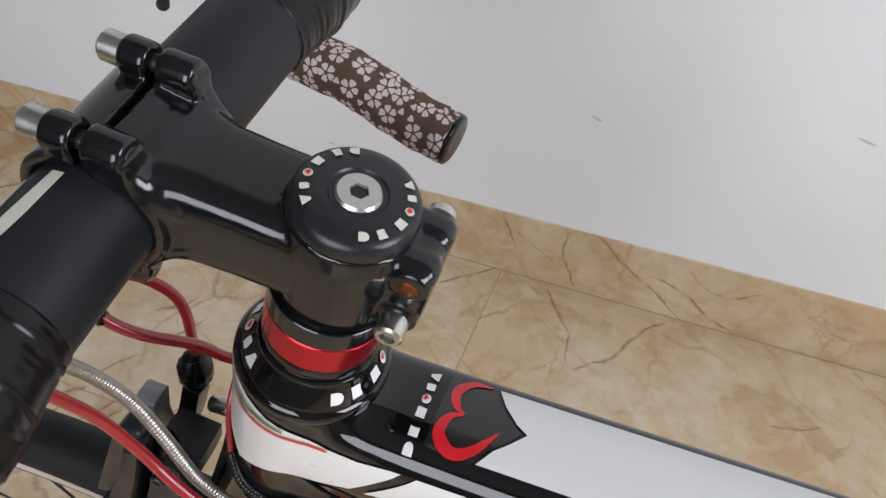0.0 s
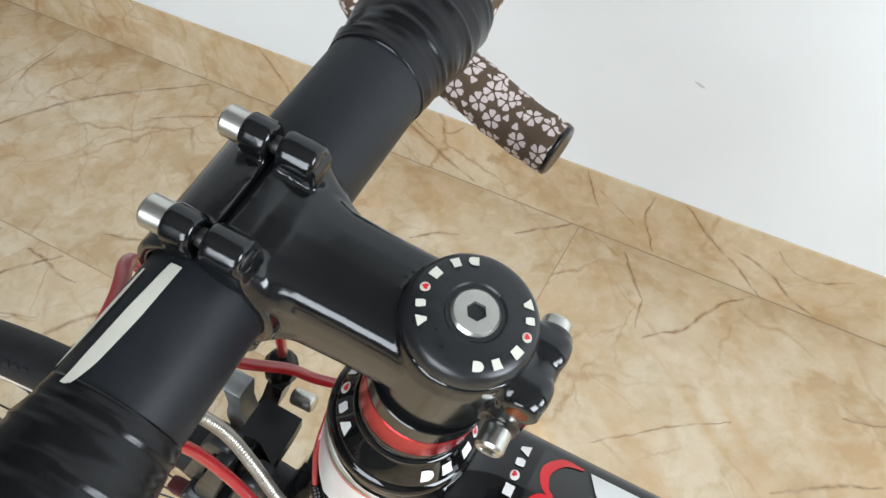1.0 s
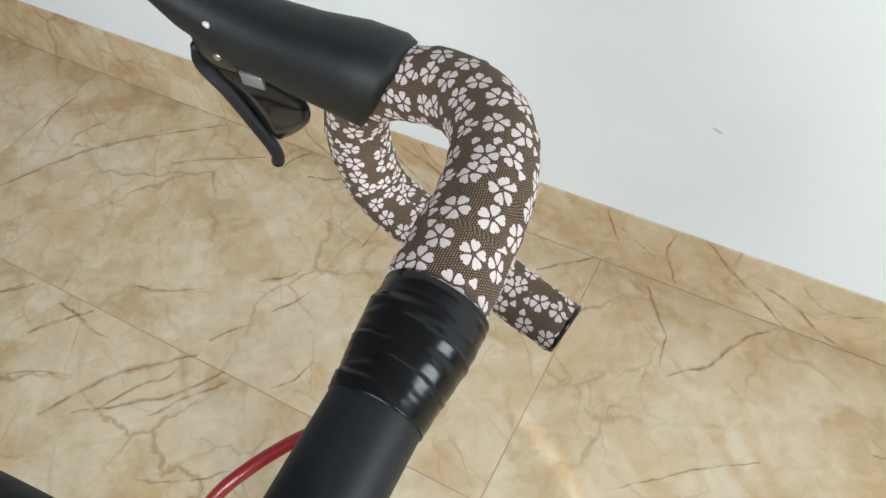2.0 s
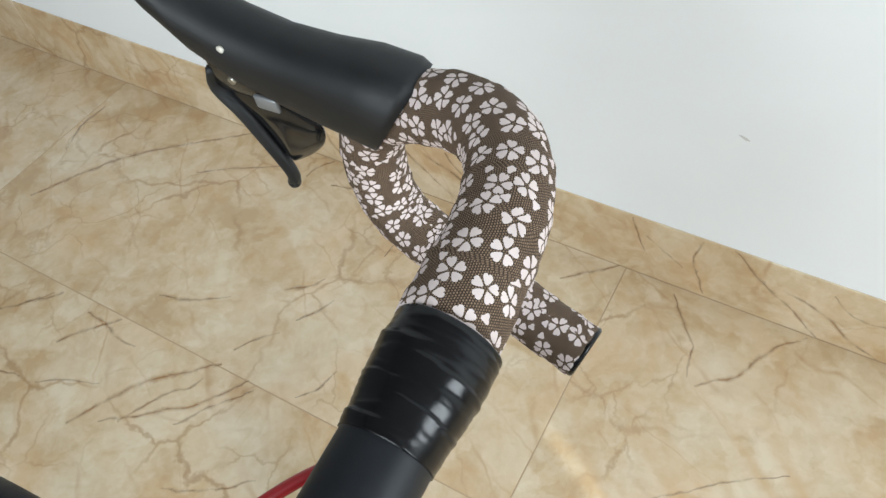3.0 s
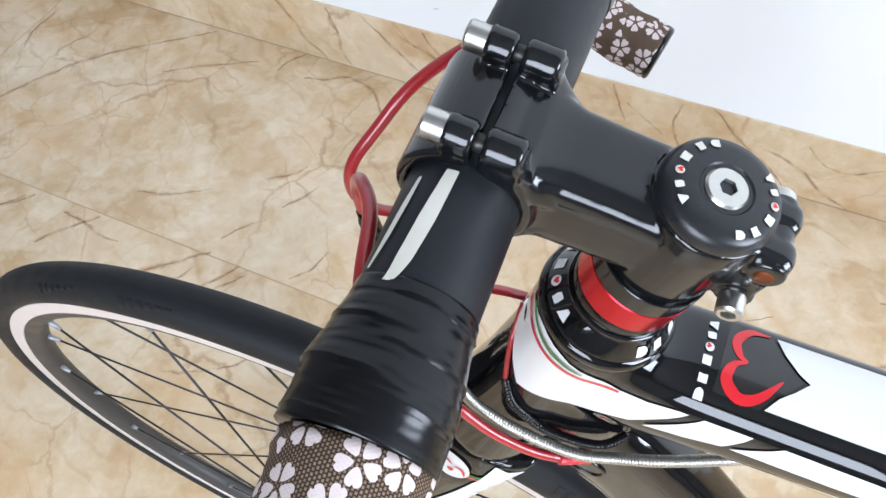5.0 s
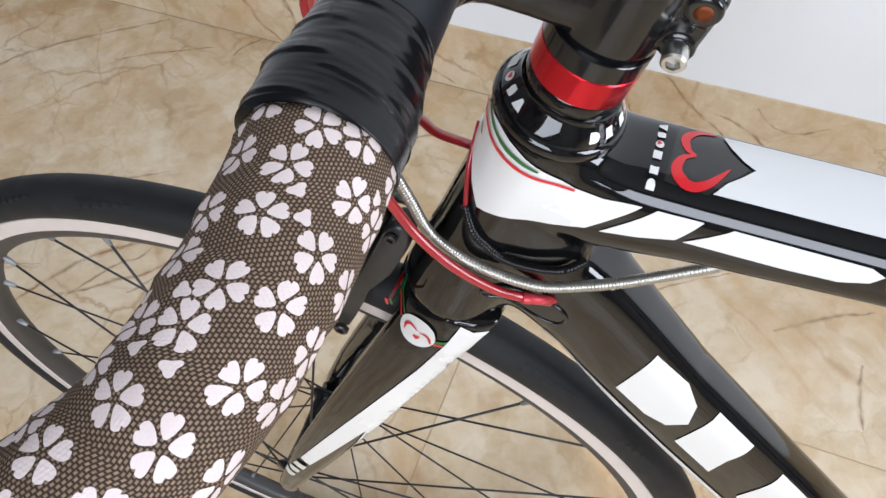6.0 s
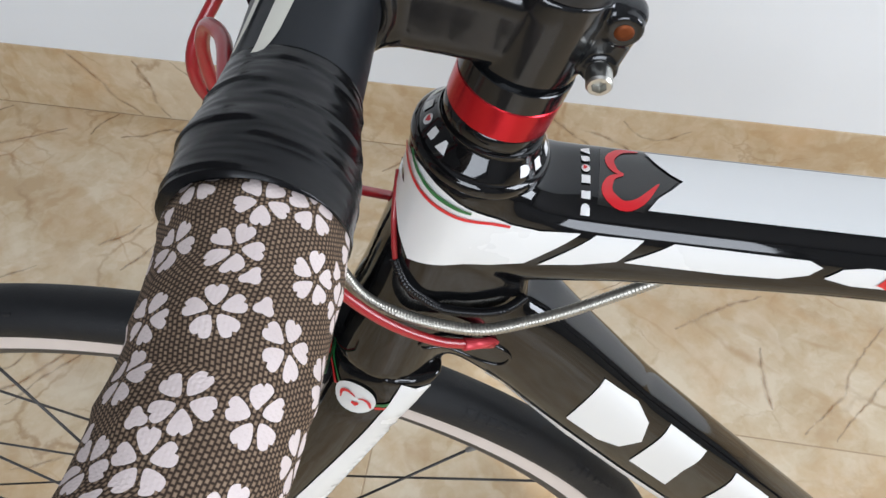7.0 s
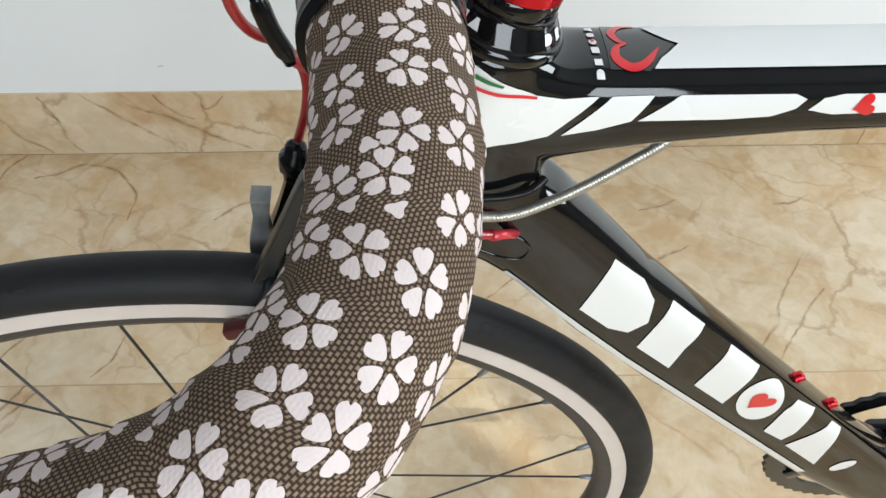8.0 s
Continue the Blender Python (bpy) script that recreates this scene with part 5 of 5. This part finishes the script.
def bolt_at(x, y, z, r, ln, side, mat=STEEL, name="bolt", label="silver caliper bolt"):
    bm = bmesh.new()
    m = Matrix.Translation((x, y, z)) @ Matrix.Rotation(radians(90 * side), 4, "X")
    lathe(bm, [(r * 0.4, 0), (r, 0), (r, ln * 0.8), (r * 0.85, ln), (r * 0.5, ln), (r * 0.45, ln * 0.5), (r * 0.1, ln * 0.5)], m, 18)
    return steered(name, bm, mat, brake, label, sharp=40, turn=COLUMN)


bolt_at(-0.0925, 0.348, 0.604, 0.0056, 0.006, 1)
bolt_at(-0.0665, 0.3535, 0.622, 0.0042, 0.003, 1, DARK_STEEL)
bolt_at(-0.0295, 0.3535, 0.7195, 0.003, 0.002, 1, DARK_STEEL)
bm = bmesh.new()
lathe(bm, [(0.002, -0.002), (0.004, -0.002), (0.0046, -0.001), (0.0046, 0.009), (0.003, 0.01)], Matrix.Translation((-0.058, 0.418, 0.661)) @ Matrix.Rotation(radians(90), 4, "Y"), 16)
steered("cable_clamp", bm, STEEL, brake, "silver cable clamp bolt", turn=COLUMN)
bm = bmesh.new()
lathe(bm, [(0.003, -0.012), (0.0058, -0.012), (0.0058, -0.006), (0.0082, -0.005), (0.0082, 0.003), (0.006, 0.005), (0.0052, 0.010), (0.0035, 0.011)], Matrix.Translation((-0.0622, 0.418, 0.688)) @ Matrix.Rotation(radians(10), 4, "Y"), 12)
steered("barrel_adjuster", bm, VINYL, brake, "black knurled barrel adjuster", turn=COLUMN)

# ---- cables ----


def cable(name, points, r, mat, label, ridges=0.0, ends=None):
    line = spline(points, 0.003)
    if ridges:
        # even steps of a third of a rib
        dense = [p.lerp(q, k / 40) for p, q in zip(line, line[1:]) for k in range(40)]
        even, run_ = [dense[0]], 0.0
        for p, q in zip(dense, dense[1:]):
            run_ += (q - p).length
            if run_ >= 0.00042:
                even.append(q)
                run_ = 0.0
        line = even
    bm = bmesh.new()
    n = len(line) - 1
    rad = (lambda s, a: r + ridges * (1, 1, -1)[round(s * n) % 3]) if ridges else r
    sweep(bm, line, rad, 12)
    return part(name, bm, mat, bicycle, label)


cable("brake_cable", [(-0.016, 0.462, 0.836), (-0.0275, 0.442, 0.839), (-0.0412, 0.424, 0.838), (-0.0522, 0.407, 0.833), (-0.0602, 0.3955, 0.822), (-0.0682, 0.3868, 0.808), (-0.0692, 0.3855, 0.794), (-0.0655, 0.391, 0.779), (-0.058, 0.4015, 0.766), (-0.0525, 0.4075, 0.753), (-0.0508, 0.409, 0.741), (-0.0535, 0.4105, 0.724), (-0.0605, 0.4155, 0.702)], 0.0023, CABLE_RED, "glossy red brake cable housing looping ahead of the bar")
cable("shift_cable", [(-0.024, 0.318, 0.84), (-0.03, 0.332, 0.842), (-0.037, 0.35, 0.842), (-0.047, 0.362, 0.837), (-0.0545, 0.369, 0.823), (-0.056, 0.372, 0.805), (-0.0525, 0.372, 0.79), (-0.0475, 0.3725, 0.779), (-0.039, 0.377, 0.769), (-0.03, 0.391, 0.7505), (-0.0245, 0.398, 0.737), (-0.008, 0.409, 0.722), (0.02, 0.412, 0.714), (0.05, 0.404, 0.705)], 0.0022, CABLE_RED, "glossy red cable housing crossing ahead of the head tube")
bm = bmesh.new()
sweep(bm, spline([(-0.056, 0.372, 0.806), (-0.0543, 0.372, 0.797), (-0.0525, 0.372, 0.79), (-0.0478, 0.3725, 0.7777)], 0.002), lambda s_, a: 0.0036 - 0.0008 * (abs(s_ - 0.5) > 0.4), 14)
part("inline_adjuster", bm, VINYL, bicycle, "black inline cable adjuster")
cable("braided_cable", [(-0.022, 0.318, 0.838), (-0.034, 0.336, 0.812), (-0.0345, 0.35, 0.784), (-0.0285, 0.3555, 0.764), (-0.0205, 0.3555, 0.7455), (-0.011, 0.3538, 0.727), (0.003, 0.3535, 0.7175), (0.02, 0.354, 0.7125), (0.036, 0.355, 0.7118), (0.05, 0.3585, 0.7142), (0.066, 0.362, 0.7205), (0.085, 0.368, 0.7285), (0.102, 0.374, 0.736), (0.118, 0.379, 0.75)], 0.0023, HOUSING, "silver ribbed cable housing", 0.0002)
cable("shift_cable", [(-0.02, 0.312, 0.837), (-0.032, 0.33, 0.806), (-0.031, 0.343, 0.773), (-0.0235, 0.347, 0.7495), (-0.013, 0.347, 0.7325), (0.001, 0.3475, 0.7185), (0.017, 0.351, 0.7055), (0.029, 0.3555, 0.6985), (0.04, 0.362, 0.691)], 0.0021, CABLE_RED, "glossy red cable housing entering the down tube")
cable("black_cable", [on_side(0.0015, 0.742, 0.0008), on_side(0.006, 0.733, 0.0014), (0.012, 0.3565, 0.7265), (0.019, 0.3558, 0.7222), (0.028, 0.3558, 0.7215), (0.036, 0.3564, 0.722), (0.044, 0.3585, 0.7228), (0.0505, 0.3655, 0.7225)], 0.0019, VINYL, "black ribbed cable housing", 0.0002)
cable("cable_sleeve", [on_side(0.0005, 0.772, 0.0004), on_side(0.0012, 0.761, 0.0008), on_side(0.0015, 0.75, 0.001), on_side(0.002, 0.741, 0.001)], 0.0011, CABLE_RED, "red sleeve on the black cable")
bm = bmesh.new()
sweep(bm, [Vector(p) for p in ((0.029, 0.355, 0.699), (0.035, 0.3585, 0.6955), (0.0415, 0.364, 0.6905))], lambda s, a: 0.0027 - 0.0009 * s, 14)
part("ferrule", bm, FERRULE_RED, bicycle, "red anodised cable ferrule")

# ---- crank, chainring and pedal far down ----
chainset = holder("chainset", bicycle, "dark chainset with a toothed ring")
CRANK = Matrix.Translation((0.402, CY + 0.042, 0.332)) @ Matrix.Rotation(radians(-90), 4, "X")
bm = bmesh.new()
n = 100
outer = [(0.107 if j % 2 else 0.1035) for j in range(n)]
rings(bm, [[CRANK @ Vector((r * math.cos(2 * math.pi * j / n), r * math.sin(2 * math.pi * j / n), h)) for j, r in enumerate(rr)] for rr, h in (([0.088] * n, -0.0018), (outer, -0.0018), (outer, 0.0018), ([0.088] * n, 0.0018))], wrap=True)
part("chainring", bm, STEM_BLACK, chainset, "black toothed chainring", sharp=40)
bm = bmesh.new()
for k in range(5):
    m = CRANK @ Matrix.Rotation(2 * math.pi * k / 5, 4, "Z")
    box(bm, 0.012, 0.092, -0.008, 0.008, -0.004, 0.006, m=m, bevel=0.002)
part("spider", bm, STEM_BLACK, chainset, sharp=40)
bm = bmesh.new()
box(bm, -0.018, 0.178, -0.012, 0.012, 0.01, 0.022, m=CRANK, bevel=0.004)
part("crank_arm", bm, STEM_BLACK, chainset, sharp=40)

# ---- marks on the wall ----
SCUFF = material("grey_scuff", (0.6, 0.595, 0.58), 0.8, grain=0.2, grain_scale=400)
for x, z, w, h, tilt in ((0.005, 0.354, 0.017, 0.0045, -0.35), (0.343, 0.407, 0.026, 0.004, -0.25), (-0.434, 0.1895, 0.012, 0.003, 0.2)):
    bm = bmesh.new()
    c, s = math.cos(tilt), math.sin(tilt)
    pts = soft_outline([(-w / 2, 0), (-w * 0.1, h * 0.5), (w / 2, h * 0.2), (w * 0.15, -h * 0.45)], 5)
    vs = [bm.verts.new((x + p.x * c - p.y * s, WALL_Y - 0.0006, z + p.x * s + p.y * c)) for p in pts]
    bm.faces.new(vs)
    part("scuff", bm, SCUFF, wall_north, "small grey scuff on the paint")

# ---- tiles, the nearest rows as pieces of the floor ----
shared = tile_mesh(TILE_X - GAP, TILE - GAP, 0.01, 0.0007)
for i in range(-3, 4):
    for j in range(-4, 1):
        x, y = JX + i * TILE_X, JY + j * TILE
        x_, y_ = min(x + TILE_X, X1), min(y + TILE, WALL_Y)
        if x_ <= X0 or y_ <= Y0 or x >= X1:
            continue
        me = shared if (y + TILE <= WALL_Y) else tile_mesh(TILE_X - GAP, WALL_Y - y - 0.0031 - GAP / 2, 0.01, 0.0007)
        t = new("tile", me)
        t.location = (x + GAP / 2, y + GAP / 2, 0.0)
        put_under(t, floor)
baseboard = slab("baseboard", X0, X1, WALL_Y - 0.0015, WALL_Y - 0.0005, 0, SKIRT_H - 0.004, GROUT, "polished beige marble skirting along the white wall", "baseboard")
bm = bmesh.new()
box(bm, 0, 2 * TILE_X - GAP, 0, 0.009, 0, SKIRT_H - 0.0015, bevel=0.0009, seg=1)
me = bpy.data.meshes.new("skirting_tile")
bm.to_mesh(me)
bm.free()
me.materials.append(MARBLE)
for i in range(-1, 2):
    x = -1.6 + i * 2 * TILE_X
    t = new("skirting_tile", me)
    t.location = (x + GAP / 2, WALL_Y - 0.003, 0.0002)
    put_under(t, baseboard)

# ---- the strongest veins, each a thin inlay in its tile ----
VEIN = bpy.data.materials.new("vein_inlay")
VEIN.use_nodes = True
_nt = VEIN.node_tree
_b = _nt.nodes["Principled BSDF"]
_b.inputs["Roughness"].default_value = 0.22
_uv = _nt.nodes.new("ShaderNodeUVMap")
_sp = _nt.nodes.new("ShaderNodeSeparateXYZ")
_nt.links.new(_uv.outputs[0], _sp.inputs[0])
_co = _nt.nodes.new("ShaderNodeTexCoord")
_no = _nt.nodes.new("ShaderNodeTexNoise")
_no.inputs["Scale"].default_value, _no.inputs["Detail"].default_value = 34, 5
_nt.links.new(_co.outputs["Object"], _no.inputs["Vector"])
_cr = _nt.nodes.new("ShaderNodeValToRGB")
_cr.color_ramp.elements[0].color, _cr.color_ramp.elements[1].color = (*rgb(122, 84, 48), 1), (*rgb(168, 124, 78), 1)
_cr.color_ramp.elements[0].position, _cr.color_ramp.elements[1].position = 0.35, 0.65
_nt.links.new(_no.outputs[0], _cr.inputs[0])
_nt.links.new(_cr.outputs[0], _b.inputs["Base Color"])


def _m(op, a, c):
    n = _nt.nodes.new("ShaderNodeMath")
    n.operation, n.use_clamp = op, False
    for i, v in enumerate((a, c)):
        if isinstance(v, (int, float)):
            n.inputs[i].default_value = v
        else:
            _nt.links.new(v, n.inputs[i])
    return n.outputs[0]


# fades out across its width and breaks up along its length
_edge = _m("SUBTRACT", 1.0, _m("ABSOLUTE", _sp.outputs[1], 0.0))
_soft = _m("POWER", _m("MAXIMUM", _edge, 0.0), 1.8)
_brk = _m("MINIMUM", _m("MAXIMUM", _m("MULTIPLY", _m("SUBTRACT", _no.outputs[0], 0.28), 3.2), 0.12), 1.0)
_nt.links.new(_m("MULTIPLY", _m("MULTIPLY", _soft, _brk), 0.76), _b.inputs["Alpha"])

FLOOR_VEINS_A = [
    (0.0045, -0.792, 0.495, -0.760, 0.554, -0.737, 0.597, -0.688, 0.647, -0.634, 0.697),
    (0.0024, -0.895, 0.523, -0.867, 0.544, -0.795, 0.573),
    (0.0033, -0.746, 0.522, -0.658, 0.589, -0.619, 0.622, -0.571, 0.692),
    (0.0028, -0.718, 0.536, -0.689, 0.598, -0.654, 0.635, -0.641, 0.660),
    (0.0027, -0.634, 0.575, -0.599, 0.624, -0.552, 0.683),
    (0.0039, -1.041, 0.629, -1.014, 0.655, -0.992, 0.678),
    (0.0031, -0.918, 0.666, -0.875, 0.663, -0.833, 0.653, -0.790, 0.653),
    (0.0036, -0.923, 0.596, -0.903, 0.627, -0.870, 0.663, -0.851, 0.684),
    (0.0030, -0.827, 0.754, -0.790, 0.762, -0.753, 0.778, -0.707, 0.810),
    (0.0027, -0.631, 0.725, -0.611, 0.758, -0.583, 0.789),
    (0.0034, -0.627, 0.863, -0.575, 0.915),
]
FLOOR_VEINS_B = [
    (0.0021, -0.485, 0.701, -0.449, 0.772),
    (0.0027, -0.572, 0.821, -0.537, 0.885),
    (0.0031, 0.06, 1.003, 0.116, 1.054, 0.144, 1.114, 0.19, 1.165),
    (0.0024, -0.024, 1.154, 0.021, 1.094, 0.037, 1.067, 0.043, 1.012),
    (0.0030, -0.205, 1.099, -0.165, 1.134, -0.121, 1.171),
    (0.0026, -0.967, 1.018, -0.89, 1.07, -0.804, 1.116),
    (0.0017, 0.053, 0.797, 0.136, 0.871, 0.222, 0.927),
    (0.0026, -0.578, 0.487, -0.458, 0.564),
    (0.0042, -1.242, 0.82, -1.188, 0.912, -1.126, 1.002, -1.026, 1.086, -0.935, 1.16),
    (0.0030, -0.697, 1.11, -0.651, 1.123, -0.616, 1.142, -0.562, 1.129, -0.53, 1.1, -0.507, 1.065, -0.507, 1.005),
    (0.0027, -0.36, 1.002, -0.327, 1.034, -0.29, 1.054),
    (0.0024, -0.755, 1.107, -0.747, 1.14, -0.726, 1.168),
    (0.0023, 0.597, 1.019, 0.670, 1.044),
    (0.0024, 0.611, 0.91, 0.55, 0.824, 0.526, 0.772, 0.465, 0.706),
    (0.0023, 0.621, 0.84, 0.571, 0.784, 0.506, 0.702),
    (0.0032, 0.417, 0.836, 0.418, 0.778, 0.425, 0.736),
    (0.0032, 0.296, 0.848, 0.365, 0.896, 0.43, 0.931),
    (0.0026, -1.274, 0.95, -1.298, 1.007, -1.3, 1.088),
    (0.0026, -1.052, 0.507, -1.0, 0.502, -0.929, 0.522),
    (0.003, -1.108, 0.568, -1.046, 0.622, -1.008, 0.671),
    (0.0022, 0.362, 1.010, 0.432, 1.036),
]
SKIRTING_VEINS = [
    (0.0031, 0.043, 0.137, 0.098, 0.088, 0.159, 0.041, 0.205, -0.003),
    (0.0032, 0.128, 0.087, 0.192, 0.063, 0.248, 0.021, 0.291, 0.001),
    (0.0026, -0.09, 0.103, -0.058, 0.08, -0.024, 0.053),
    (0.0026, -0.004, 0.132, -0.01, 0.077, 0.007, 0.04, 0.021, 0.008),
    (0.0021, 0.193, 0.111, 0.226, 0.087, 0.269, 0.081, 0.306, 0.108),
    (0.0022, -0.119, 0.134, -0.104, 0.099, -0.089, 0.062),
    (0.0035, -0.587, 0.137, -0.542, 0.095, -0.487, 0.049, -0.438, 0.006),
    (0.0041, -0.512, 0.111, -0.448, 0.084, -0.388, 0.045, -0.315, 0.007),
    (0.0042, -0.785, 0.137, -0.741, 0.082, -0.713, 0.033, -0.677, 0.004),
    (0.0036, -0.658, 0.131, -0.643, 0.084, -0.638, 0.032, -0.623, 0.004),
    (0.0026, -0.463, 0.133, -0.443, 0.1, -0.404, 0.08),
    (0.0022, -0.387, 0.111, -0.377, 0.101, -0.345, 0.129),
]


def vein(row, upright, parent):
    """A tapering strip along a curve, on the floor or on the skirting's face."""
    w, *v = row
    w *= 1.55
    pts = list(zip(v[::2], v[1::2]))
    if len(pts) == 2:
        (a, b), (c, d) = pts
        pts = [(a, b), ((a + c) / 2 + (d - b) * 0.06, (b + d) / 2 - (c - a) * 0.06), (c, d)]
    line = spline([(a, b, 0) for a, b in pts], 0.006)
    bm = bmesh.new()
    lay = bm.loops.layers.uv.verify()
    n = len(line)
    rows = []
    for i, p in enumerate(line):
        t = (line[min(i + 1, n - 1)] - line[max(i - 1, 0)]).normalized()
        s_ = i / (n - 1)
        k = w * (0.35 + 0.9 * math.sin(math.pi * min(1, s_ * 0.9 + 0.08)) ** 0.7) * (1 + 0.75 * noise.noise(Vector((p.x * 70, p.y * 70, 3))))
        wob = 0.004 * noise.noise(Vector((p.x * 28, p.y * 28, 8))) + 0.0022 * noise.noise(Vector((p.x * 95, p.y * 95, 5)))
        row_ = []
        for e in (-1, 0, 1):
            q = Vector((p.x - t.y * (k * e + wob), p.y + t.x * (k * e + wob), 0))
            if upright:
                q = Vector((q.x, WALL_Y - 0.0033, min(max(q.y, 0.002), SKIRT_H - 0.0015)))
            else:
                q.z = 0.0003
            row_.append(bm.verts.new(q))
        rows.append(row_)
    for i in range(n - 1):
        for e in (0, 1):
            f = bm.faces.new((rows[i][e], rows[i][e + 1], rows[i + 1][e + 1], rows[i + 1][e]))
            for lp, (a, b) in zip(f.loops, ((i, e), (i, e + 1), (i + 1, e + 1), (i + 1, e))):
                lp[lay].uv = (a * 0.006, b - 1)
    ob = part("vein", bm, VEIN, parent)
    ob.visible_shadow = False


for row in FLOOR_VEINS_A + FLOOR_VEINS_B:
    vein(row, False, floor)
for row in SKIRTING_VEINS:
    vein(row, True, baseboard)
